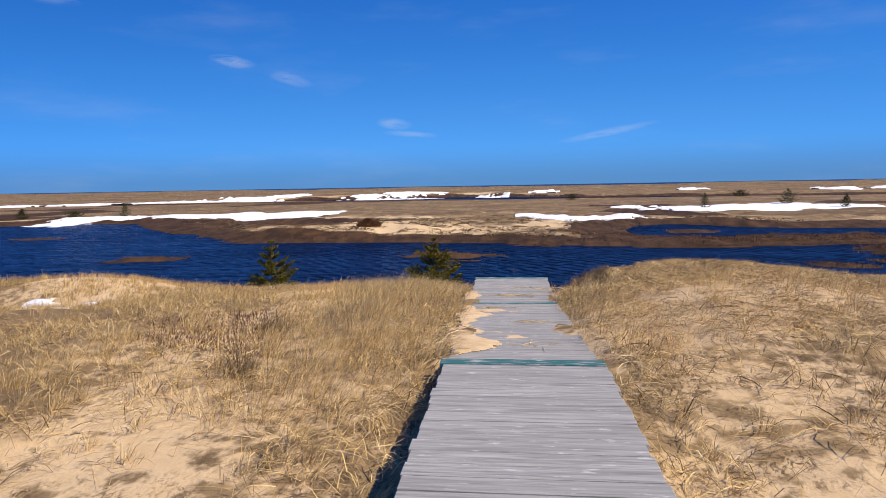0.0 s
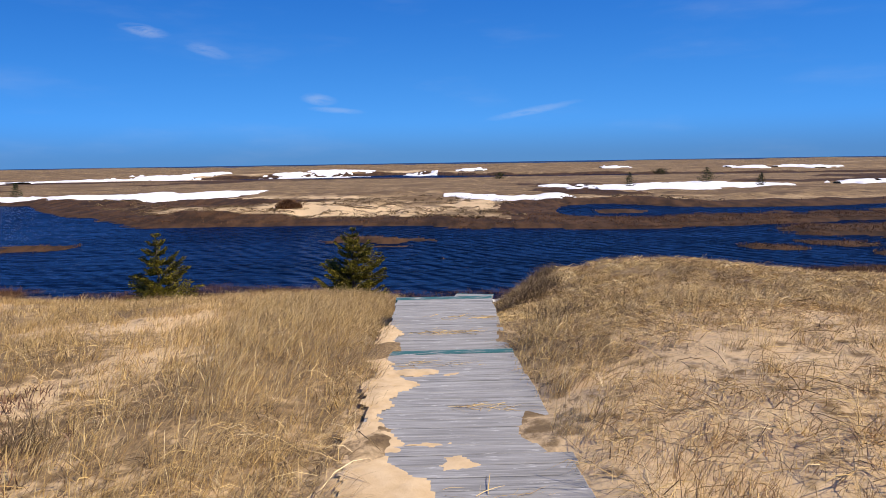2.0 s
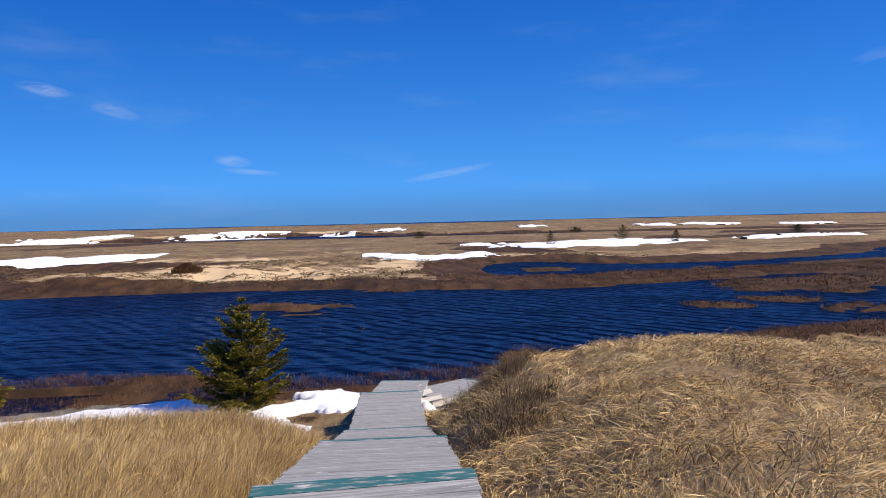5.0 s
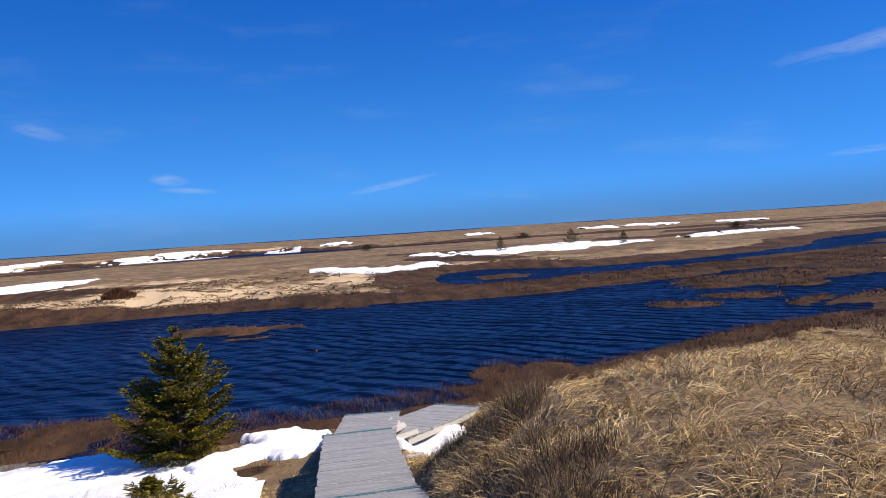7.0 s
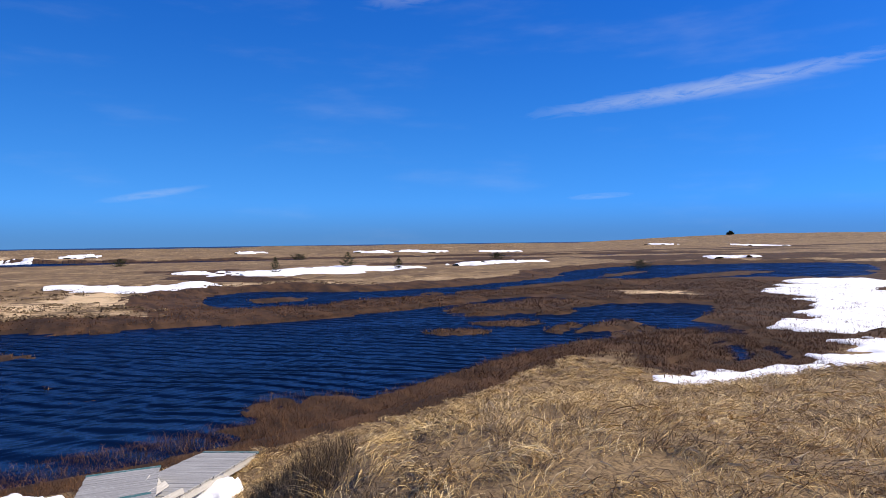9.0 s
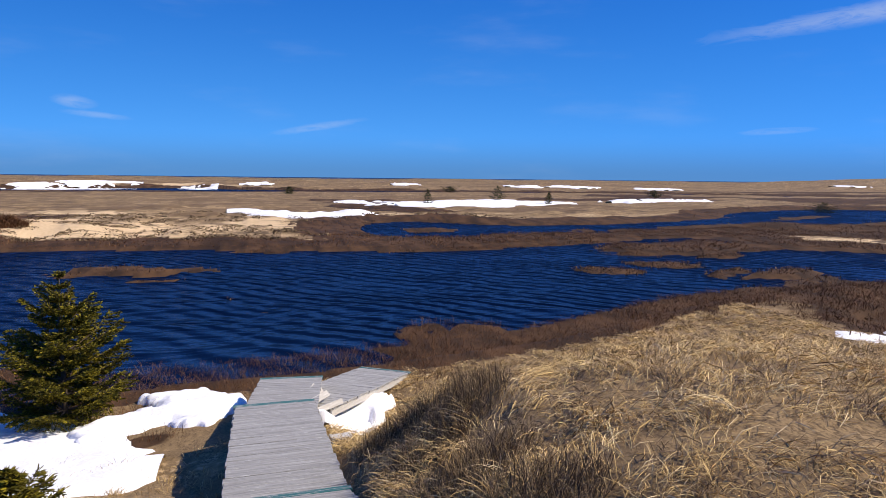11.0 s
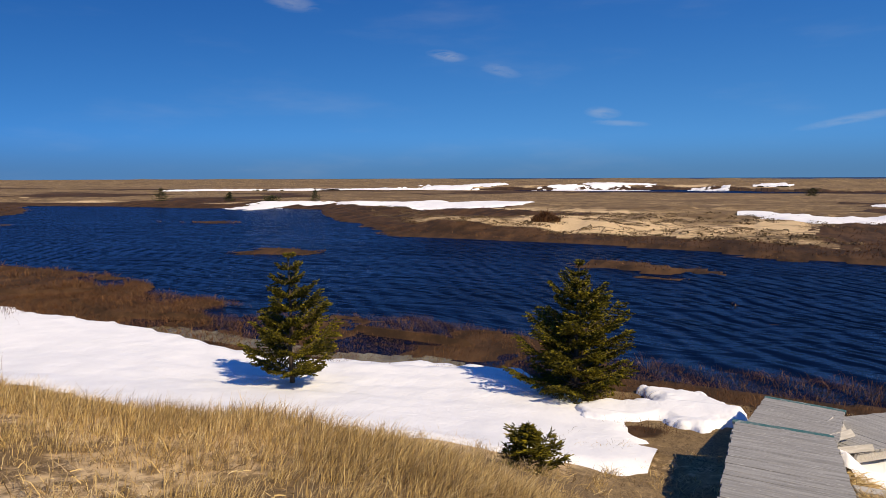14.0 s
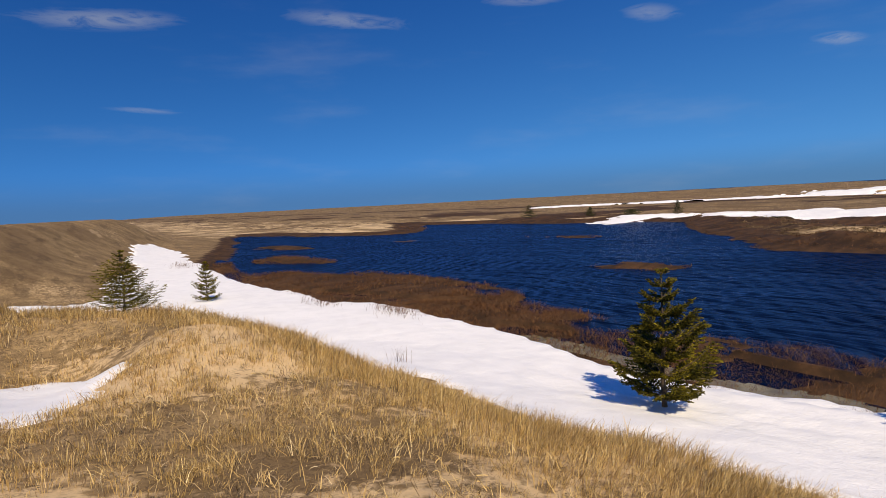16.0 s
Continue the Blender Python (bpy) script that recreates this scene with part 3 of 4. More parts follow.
# outline, thickness, label, mesh step, raggedness
NEAR_SNOW = [(loop([(-86, 20), (-86, 23), (-60, 22.6), (-50, 22), (-40, 21.6), (-30, 22.6), (-20, 24.0), (-15, 24.3), (-11, 24.1), (-7.5, 24.2), (-5, 25.1), (-3.6, 24.3), (-2.4, 23.1), (-1.75, 22.2), (-1.5, 21.4),
               (-0.75, 20.5), (-2.5, 19.6), (-6, 18.6), (-12, 17.2), (-22, 14.5), (-29, 10), (-36, 8.2), (-40, 9), (-39, 12.3), (-55, 15.5)]), 0.10, "old white snow sheet below the dune", 0.2, 2.0),
        (loop([(-1.9, 22.35), (-1.3, 22.2), (-0.5, 22.9), (0.0, 22.55), (0.55, 22.35), (0.85, 23.0), (1.1, 23.9), (0.4, 24.7), (-0.4, 24.75), (-1.45, 25.1), (-1.5, 24.85),
               (-0.5, 24.35), (-0.7, 23.8), (-1.4, 23.4), (-2.0, 22.9)]), 0.16, "rounded snow drift beside the boardwalk", 0.05, 0.55),
        (loop([(2.1, 21.9), (2.5, 22.5), (3.3, 23.2), (3.85, 22.8), (3.3, 21.9), (2.6, 21.2), (2.1, 21.2)]), 0.36, "snow lump below the tilted platform", 0.06, 0.45),
        (loop([(-6.3, 10.6), (-6.7, 11.2), (-7.5, 11.7), (-8.6, 11.95), (-9.6, 11.6), (-9.9, 10.9), (-9.7, 10.2), (-8, 9.7), (-6.5, 9.9)]), 0.06, "thin snow lying in a dune hollow", 0.15, 0.5),
        (loop([(18.5, 24.4), (21.3, 24.3), (24, 23.4), (28, 23), (34, 25), (40, 24), (36, 20), (24, 19), (19, 21)]), 0.10, "patchy snow at the marsh edge", 0.2, 2.4),
        (loop([(33.8, 28.6), (38.8, 31), (42, 34.8), (44.5, 35), (50, 38), (66, 48), (76, 48), (80, 44), (60, 33), (46, 28), (36, 26.6)]), 0.10, "patchy snow among marsh shrubs", 0.32, 4.5)]


def build_snow():
    for i, (o, thick, label, step, rag) in enumerate(NEAR_SNOW):
        snow_patch(o, thick, label, step, i, rag)
    mid = [loop([(27, 115), (40, 124), (52, 130), (57, 111), (47, 103), (29, 98)]), loop([(1, 92), (9, 88.5), (16, 86.5), (13.6, 81.5), (5, 84)]),
           loop([(-60, 103), (-50, 109), (-39, 115), (-32, 107), (-30, 96), (-38, 91), (-48, 90)]), loop([(-77, 86), (-70, 98), (-62, 105), (-64, 97), (-72, 84)]),
           loop([(18, 123), (21.5, 121), (24, 109), (21, 106)])]
    for i, o in enumerate(mid):
        snow_patch(o, 0.22, "long melting snow bank on the far flats", 0.6, 20 + i, 6.0)
    # bearing (degrees), distance, half width, half depth
    for i, (b, d, hw, hd) in enumerate(FAR_SNOW):
        x, y = 1 + d * math.sin(radians(b)), 11 + d * math.cos(radians(b))
        snow_patch(oval(x, y, hw, hd, -b), 0.4, "white snow field lying on far dunes", max(0.8, hw / 22), 40 + i, 1.3 * hd)


FAR_SNOW = [(-46, 240, 16, 9), (-39, 238, 9, 8), (-31.5, 236, 22, 8), (-25.5, 252, 16, 14), (-21.5, 262, 4, 8), (-13, 240, 20, 8), (-10.5, 262, 12, 12), (-3.2, 246, 5, 13), (1.6, 262, 5, 8),
            (14.8, 268, 5, 7), (26, 262, 6, 10), (30, 270, 10, 9), (37, 275, 9, 7), (38.2, 140, 5.5, 7), (34.4, 130, 3, 5), (56.5, 165, 5, 6), (51.5, 420, 10, 12), (58.5, 430, 16, 10)]
build_snow()


# ---- boardwalk ----
def plank(length, width, parent, at, mat, mesh_cache={}, name="plank", thick=0.038):
    key = (round(length, 3), round(width, 3), name, mat.name, thick)
    if key not in mesh_cache:
        bm = box_bm(length, width, thick, 0.004)
        me = bpy.data.meshes.new(name)
        bm.to_mesh(me)
        bm.free()
        me.materials.append(mat)
        mesh_cache[key] = me
    ob = new(name, mesh_cache[key])
    ob.parent = parent
    ob.matrix_basis = at
    return ob


def boardwalk_section(a, b, width, label, teal_end=True, teal_start=False, seed=0):
    """A deck of cross planks on stringers, from the middle of one end to the middle of the other."""
    rnd = random.Random(seed)
    a, b = Vector(a), Vector(b)
    d = b - a
    length = d.length
    yaw = math.atan2(-d.x, d.y)
    tilt = math.asin(d.z / length)
    root = tagged(new("boardwalk_section"), label, "boardwalk", "boardwalk sections")
    root.matrix_basis = Matrix.Translation(a) @ Matrix.Rotation(yaw, 4, "Z") @ Matrix.Rotation(tilt, 4, "X")
    count = max(2, round(length / 0.143))
    pitch = length / count
    for i in range(count):
        end = (i == count - 1 and teal_end) or (i == 0 and teal_start)
        m = pose(rnd.uniform(-0.012, 0.012), (i + 0.5) * pitch, -0.019 + rnd.uniform(-0.003, 0.003) + (0.004 if end else 0), rnd.uniform(-0.5, 0.5), rnd.uniform(-0.25, 0.25), rnd.uniform(-0.3, 0.3))
        p = plank(width + (0.03 if end else 0), pitch - 0.008, root, m, TEAL_WOOD if end else GREY_WOOD)
        if end:
            tagged(p, "plank with worn teal paint")
    for sx in (-1, 0, 1):
        plank(0.04, length - 0.02, root, pose(sx * (width / 2 - 0.05), length / 2, -0.038 - 0.075), PALE_WOOD if sx else GREY_WOOD, name="stringer", thick=0.14)
    return root


def deck_top(y):
    """Top of the boards of the two middle decks."""
    return np.interp(y, [5.15, 8.80, 8.82, 11.12], [-0.045, -0.25, -0.29, -0.24])


def sand_patch(outline, thick, seed):
    """Blown sand lying thin over the boards."""
    step = 0.025
    xs, ys = np.arange(outline[:, 0].min() - 0.1, outline[:, 0].max() + 0.1, step), np.arange(outline[:, 1].min() - 0.1, outline[:, 1].max() + 0.1, step)
    X, Y = np.meshgrid(xs, ys)
    x, y = X.ravel(), Y.ravel()
    s = signed(x, y, outline) + 0.16 * rough_noise(x, y, 0.35, seed) + 0.05 * rough_noise(x * 0.4, y, 0.06, seed + 3, 2)
    z = deck_top(y) + 0.003 + thick * np.clip(s / 0.10, -1, 1) + 0.004 * rough_noise(x, y, 0.1, seed + 5)
    faces = grid_faces(len(xs), len(ys))
    faces = faces[(s[faces] > -0.04).all(1)]
    used, inverse = np.unique(faces, return_inverse=True)
    ob = mesh_object("sand_patch", np.stack([x, y, z], 1)[used], inverse.reshape(-1, 4), SAND, True)
    return tagged(ob, "pale blown sand lying on the boards", "sand", kind="stuff")


def build_boardwalk():
    secs = [((1.62, -3.9, 0.0), (1.40, 5.13, 0.0), 1.24), ((1.40, 5.15, -0.045), (1.225, 8.80, -0.25), 1.22), ((1.225, 8.82, -0.29), (1.15, 11.12, -0.24), 1.22),
            ((1.15, 11.14, -0.33), (1.28, 13.75, -0.94), 1.22), ((1.28, 13.77, -1.03), (1.36, 16.72, -1.83), 1.22), ((1.37, 16.74, -1.93), (1.49, 20.90, -2.43), 1.22), ((1.55, 20.92, -2.60), (1.95, 23.42, -2.85), 1.20)]
    for i, (a, b, w) in enumerate(secs):
        boardwalk_section(a, b, w, "weathered grey plank boardwalk section with worn teal edge", True, False, i)
    p = boardwalk_section((2.0, 21.9, -2.86), (4.28, 25.15, -3.42), 1.25, "weathered tilted plank platform with a pale side beam", True, False, 9)
    # loose boards that once joined the two decks
    for i, (x, y, z, length, w, rx, ry, rz) in enumerate([(2.42, 21.45, -2.80, 0.95, 0.10, 62, 8, 52), (2.30, 21.75, -2.74, 0.75, 0.12, 48, 6, 60), (2.28, 22.05, -2.78, 0.65, 0.10, 58, 4, 66),
                                                          (2.20, 22.35, -2.80, 0.6, 0.10, 70, 2, 72)]):
        ob = link("loose_board", box_bm(length, w, 0.03, 0.004), PALE_WOOD)
        ob.matrix_basis = pose(x, y, z, rx, ry, rz)
        tagged(ob, "bleached broken board leaning between the decks", "board", "loose boards")
    ob = link("wooden_block", box_bm(0.30, 0.16, 0.16, 0.008), PALE_WOOD)
    ob.matrix_basis = pose(2.27, 19.2, height(2.27, 19.2) + 0.07, 0, 3, 8)
    tagged(ob, "short bleached timber block lying beside the boardwalk", "timber")


build_boardwalk()
for i, (o, thick) in enumerate(((loop([(0.80, 5.5), (1.02, 5.55), (1.12, 5.75), (1.10, 6.05), (0.93, 6.3), (0.86, 6.7), (0.80, 7.1), (0.86, 7.5), (0.95, 7.75), (0.80, 8.0), (0.68, 8.5), (0.60, 8.4), (0.66, 7.2), (0.72, 5.9)]), 0.010),
                                (oval(1.10, 6.55, 0.15, 0.06), 0.008), (oval(1.34, 6.3, 0.08, 0.05), 0.006), (oval(1.26, 8.0, 0.08, 0.05), 0.007), (oval(0.98, 8.05, 0.17, 0.08), 0.009),
                                (loop([(0.60, 8.95), (0.68, 9.1), (0.64, 9.6), (0.60, 9.9), (0.54, 9.6), (0.55, 9.0)]), 0.010))):
    sand_patch(o, thick, 200 + i)


# ---- spruces ----
def spray(points, ways, length, width, rs):
    """Thin pointed needles: one quad each, from arrays of roots and ways."""
    n = len(points)
    side = np.cross(ways, rs.normal(size=(n, 3)))
    side /= np.linalg.norm(side, axis=1)[:, None] + 1e-9
    w = (width * rs.uniform(0.7, 1.3, n))[:, None] * side * 0.5
    l = (length * rs.uniform(0.7, 1.3, n))[:, None]
    v = np.stack([points - w * 0.6, points + w * 0.6, points + ways * l * 0.6 + w, points + ways * l, points + ways * l * 0.6 - w], 1).reshape(-1, 3)
    i = np.arange(n)[:, None] * 5
    return v, np.concatenate([i + [0, 1, 2], i + [0, 2, 4], i + [4, 2, 3]], 0)


def tube(path, radii, sides=5, bm=None):
    bm = bm or bmesh.new()
    rings = []
    for k, (p, r) in enumerate(zip(path, radii)):
        d = (path[min(k + 1, len(path) - 1)] - path[max(k - 1, 0)]).normalized()
        u = d.orthogonal().normalized()
        v = d.cross(u)
        rings.append([bm.verts.new(p + r * (math.cos(a) * u + math.sin(a) * v)) for a in np.linspace(0, 2 * math.pi, sides, endpoint=False)])
    for a, b in zip(rings, rings[1:]):
        for i in range(sides):
            bm.faces.new((a[i], a[(i + 1) % sides], b[(i + 1) % sides], b[i]))
    bm.faces.new(rings[-1])
    return bm


def spruce(x, y, tall, spread, label, seed, mat=NEEDLE, whorls=17, limbs=8, fine=1.0, bare=0.10, lean=0.0, skirt=0.0, each_limb=False):
    rnd, rs = random.Random(seed), np.random.RandomState(seed)
    root = tagged(new("spruce_tree"), label, "tree")
    root.location = (x, y, height(x, y))
    path = [Vector((lean * k * k / 36 + rnd.uniform(-0.01, 0.01) * tall, rnd.uniform(-0.01, 0.01) * tall, -0.1 + (tall + 0.05) * k / 6)) for k in range(7)]
    link("trunk", tube(path, [0.022 * tall * (1 - k / 6.6) for k in range(7)], 7), BARK, root, "grey-brown trunk", True)
    wood = bmesh.new()
    pts, ways = [], []
    for w in range(whorls):
        f = bare + (0.985 - bare) * (w / (whorls - 1)) ** 0.92
        base = Vector((lean * f * f, 0, tall * f))
        reach = spread * (1 - f) ** 1.0 + 0.05 * spread
        if f < 0.25:
            reach *= 0.75 + f
        for k in range(limbs if f < 0.85 else 5):
            ang = 2 * math.pi * (k + rnd.uniform(-0.3, 0.3)) / limbs + w * 2.4
            r = reach * rnd.choice((0.5, 0.75, 0.9, 1.0, 1.15))
            out = Vector((math.cos(ang), math.sin(ang), 0))
            droop = rnd.uniform(-0.05, 0.22) - 0.35 * f
            limb = [base + out * r * s + Vector((0, 0, r * (0.42 * s * s - droop * s))) for s in (0, 0.35, 0.7, 1.0)]
            first = len(pts)
            if each_limb:
                bough = link("limb", tube(limb, [0.010 * tall ** 0.5 * (1 - s) + 0.002 for s in (0, 0.35, 0.7, 1.0)], 4), BARK, root)
            else:
                tube(limb, [0.010 * tall ** 0.5 * (1 - s) + 0.002 for s in (0, 0.35, 0.7, 1.0)], 4, wood)
            # side twigs in a flat fan, thick with needles
            twigs = max(4, int(14 * (r / spread) ** 0.6 * fine) + 2)
            for s in np.linspace(0.22, 1.0, twigs):
                q = limb[0].lerp(limb[3], s) + Vector((0, 0, r * 0.42 * (s * s - s)))
                for sgn in (-1, 1):
                    side = Vector((-out.y, out.x, 0)) * sgn
                    tl = r * (0.36 * (1 - 0.75 * s) + 0.10) * rnd.uniform(0.7, 1.25)
                    d = (side * 0.8 + out * 0.75 + Vector((0, 0, rnd.uniform(-0.04, 0.20)))).normalized()
                    m = max(5, int(tl / (0.0075 if each_limb else 0.011) * fine))
                    u = np.linspace(0, 1, m)[:, None]
                    pts.append(np.array(q)[None] + u * np.array(d)[None] * tl + rs.normal(size=(m, 3)) * 0.008)
                    ways.append(np.array(d)[None] * 0.9 + rs.normal(size=(m, 3)) * np.array((0.42, 0.42, 0.26)) + np.array((0, 0, 0.12)))
            if each_limb:
                roots, dirs = np.concatenate(pts[first:]), np.concatenate(ways[first:])
                del pts[first:], ways[first:]
                dirs /= np.linalg.norm(dirs, axis=1)[:, None] + 1e-9
                needles = mesh_object("needle_spray", *spray(roots, dirs, 0.056, 0.028, rs), mat)
                needles.parent = bough
                tagged(needles, kind="stuff")
    for k in range(int(40 * fine)):
        pts.append(np.array([[lean, 0, tall * (0.93 + 0.08 * rnd.random())]]))
        ways.append(np.array([[rnd.gauss(0, 0.5), rnd.gauss(0, 0.5), 0.9]]))
    if skirt:
        for k in range(int(700 * fine)):
            a, rr = rnd.uniform(0, 6.28), skirt * math.sqrt(rnd.random())
            pts.append(np.array([[rr * math.cos(a), rr * math.sin(a), 0.05 + 0.22 * rnd.random()]]).repeat(4, 0))
            ways.append(rs.normal(size=(4, 3)) + np.array((0, 0, 0.5)))
    if each_limb:
        wood.free()
    else:
        tagged(link("branchwork", wood, BARK, root), kind="stuff")
    pts, ways = np.concatenate(pts), np.concatenate(ways)
    ways /= np.linalg.norm(ways, axis=1)[:, None] + 1e-9
    v, f = spray(pts, ways, 0.062 / fine ** 0.5, 0.015 / fine ** 0.8, rs)
    crown = mesh_object("top_shoot" if each_limb else "crown", v, f, mat)
    crown.parent = root
    return root


spruce(-2.15, 23.8, 2.85, 1.45, "bushy yellow-green young spruce beside the snow drift", 3, whorls=11, limbs=8, skirt=0.8, each_limb=True)
spruce(-7.65, 21.4, 2.85, 1.40, "thin yellow-green young spruce standing in snow", 8, whorls=9, limbs=7, bare=0.13, each_limb=True)
spruce(-1.08, 17.4, 0.46, 0.42, "low green spruce seedling behind the dune brow", 5, whorls=6, limbs=6)
spruce(-30.5, 13.6, 3.1, 1.75, "dark dense spruce below the western dune", 6, NEEDLE, 14, 8, 0.55)
spruce(-33.0, 17.6, 2.1, 0.85, "small sparse spruce standing in snow", 7, NEEDLE, 10, 6, 0.5)
for i, (x, y, tall, spread) in enumerate([(31.5, 112, 2.6, 1.1), (49.5, 124, 2.9, 2.2), (50.7, 105, 2.2, 0.9), (13, 167, 1.8, 2.4), (91, 87.5, 2.4, 3.0), (-98, 93, 2.6, 2.0),
                                          (-84, 96, 1.8, 1.2), (-67, 99, 2.4, 1.0), (-75, 97, 1.3, 2.2), (98, 140, 1.8, 2.5), (62, 190, 1.8, 3)]):
    spruce(x, y, tall, spread, "dark lone spruce on the far flats", 30 + i, DARK_NEEDLE, 9, 7, 0.28)


# ---- grasses ----
def blades(name, x, y, z, tall, width, lean, label, mat, seed, wind=(1.0, 0.15), curl=1.0, category="grass", spread=0.6, kind="stuff", heading=None):
    """Bent tapering blades, three triangles each."""
    rs = np.random.RandomState(seed)
    n = len(x)
    a = rs.uniform(0, 2 * np.pi, n) if heading is None else heading
    hx = np.cos(a) * rs.uniform(0.1, 1.0, n) * spread + wind[0] * lean
    hy = np.sin(a) * rs.uniform(0.1, 1.0, n) * spread + wind[1] * lean
    h = tall * rs.uniform(0.55, 1.25, n)
    up = h / np.sqrt(1 + hx ** 2 + hy ** 2)
    p0 = np.stack([x, y, z - 0.01], 1)
    p1 = p0 + np.stack([hx * up * 0.38, hy * up * 0.38, up * 0.62], 1)
    p2 = p0 + np.stack([hx * up * 1.05 * curl, hy * up * 1.05 * curl, up * np.clip(1.0 - 0.12 * lean, 0.3, 1)], 1)
    b = a + rs.uniform(0, np.pi, n)
    s = np.stack([np.cos(b), np.sin(b), np.zeros(n)], 1) * (width * rs.uniform(0.6, 1.3, n))[:, None] * 0.5
    v = np.stack([p0 - s, p0 + s, p1 + s * 0.8, p2, p1 - s * 0.8], 1).reshape(-1, 3)
    i = np.arange(n)[:, None] * 5
    f = np.concatenate([i + [0, 1, 2], i + [0, 2, 4], i + [4, 2, 3]], 0)
    return tagged(mesh_object(name, v, f, mat), label, category, kind=kind)


def arched(name, x, y, z, length, rise, heading, width, label, mat, seed):
    """Long straws that rise and fall again to the ground, five triangles each."""
    rs = np.random.RandomState(seed)
    n = len(x)
    turn = rs.normal(0, 0.25, n)
    d0 = np.stack([np.cos(heading), np.sin(heading), np.zeros(n)], 1)
    d1 = np.stack([np.cos(heading + turn), np.sin(heading + turn), np.zeros(n)], 1)
    up = np.array((0.0, 0.0, 1.0))
    p0 = np.stack([x, y, z - 0.01], 1)
    p1 = p0 + d0 * (0.30 * length)[:, None] + up * (0.75 * rise)[:, None]
    p2 = p1 + d1 * (0.35 * length)[:, None] + up * (0.25 * rise)[:, None]
    p3 = p2 + d1 * (0.35 * length)[:, None] - up * (rise * rs.uniform(0.2, 1.0, n))[:, None]
    s = np.stack([-d0[:, 1], d0[:, 0], rs.normal(0, 0.7, n)], 1) * (width * rs.uniform(0.6, 1.3, n))[:, None] * 0.5
    v = np.stack([p0 - s, p0 + s, p1 + s, p1 - s, p2 + s * 0.8, p2 - s * 0.8, p3], 1).reshape(-1, 3)
    i = np.arange(n)[:, None] * 7
    f = np.concatenate([i + [0, 1, 2], i + [0, 2, 3], i + [3, 2, 4], i + [3, 4, 5], i + [5, 4, 6]], 0)
    return tagged(mesh_object(name, v, f, mat), label, "grass", kind="stuff")


def off_walk(x, y, margin):
    mid = np.interp(y, [-4, 5.1, 8.8, 11.1, 16.7, 20.9, 23.4], [1.62, 1.40, 1.22, 1.15, 1.36, 1.5, 1.95])
    return (np.abs(x - mid) > 0.6 + margin) | (y > 23.5)


def off_snow(x, y, margin=0.25):
    ok = np.ones(x.shape, bool)
    for o, *_ in NEAR_SNOW[:4]:
        ok &= signed(x, y, o, 2.0) < margin
    return ok


def scatter(count, x0, x1, y0, y1, seed, near=0.0):
    """Random places, denser towards the walk by the power given."""
    rs = np.random.RandomState(seed)
    x, y = rs.uniform(x0, x1, count), rs.uniform(y0, y1, count)
    d = np.hypot((x - 1.2) / 1.0, (y - 9) / 1.4)
    keep = rs.rand(count) < 1 / (1 + (d / 7.0) ** near) if near else np.ones(count, bool)
    return x[keep], y[keep], rs


def dune_details():
    rs = np.random.RandomState(91)
    # straw blown onto the boards
    for cx, cy, n, r in ((1.18, 9.5, 90, 0.16), (1.45, 7.2, 40, 0.10), (1.0, 8.3, 40, 0.14), (1.65, 10.1, 60, 0.16), (1.5, 5.9, 25, 0.12)):
        x, y = cx + rs.normal(0, 1.4 * r, n), cy + rs.normal(0, 0.35 * r, n)
        aim = rs.normal(0.1, 0.5, n)
        arched("straw_wisp", x, y, deck_top(y) + 0.012, rs.uniform(0.06, 0.24, n), rs.uniform(0.0, 0.012, n), aim, np.full(n, 0.0035), "pale straw wisp lying on the boards", STRAW, int(cx * 100))
    # brown bush on the far bank
    n = 2500
    a, r = rs.uniform(0, 6.28, n), np.sqrt(rs.rand(n))
    x, y = -15.6 + 1.3 * r * np.cos(a), 66 + 0.8 * r * np.sin(a)
    blades("far_bush", x, y, land(x, y)[0] + 0.5 * (1 - r), 0.75 - 0.3 * r, 0.05, 0.1, "dark brown bare bush on the far sandy bank", REED, 66, category="shrub", spread=1.0)
    # a lone crown on the far eastern rise
    n = 500
    a, r = rs.uniform(0, 6.28, n), np.sqrt(rs.rand(n))
    x, y = 745 + 5 * r * np.cos(a), 500 + 4 * r * np.sin(a)
    blades("far_tree", x, y, land(x, y)[0] + 2.0 * (1 - r), 4.5 - 2 * r, 0.7, 0.1, "dark lone tree on the far eastern rise", DARK_NEEDLE, 67, category="tree", spread=0.8)
    # leafless twigs standing out of the snow
    for i, (cx, cy, n, r) in enumerate(((-58, 20.5, 160, 1.4), (-27.5, 21.6, 120, 0.9), (-22.5, 23.0, 260, 0.9), (-14.6, 19.0, 20, 0.25))):
        x, y = cx + rs.normal(0, r, n), cy + rs.normal(0, 0.4 * r, n)
        blades("bare_shrub", x, y, land(x, y)[0] + 0.05, np.full(n, 0.5), 0.012, 0.2, "leafless brown twigs standing in snow", REED, 70 + i, category="shrub", spread=0.8)


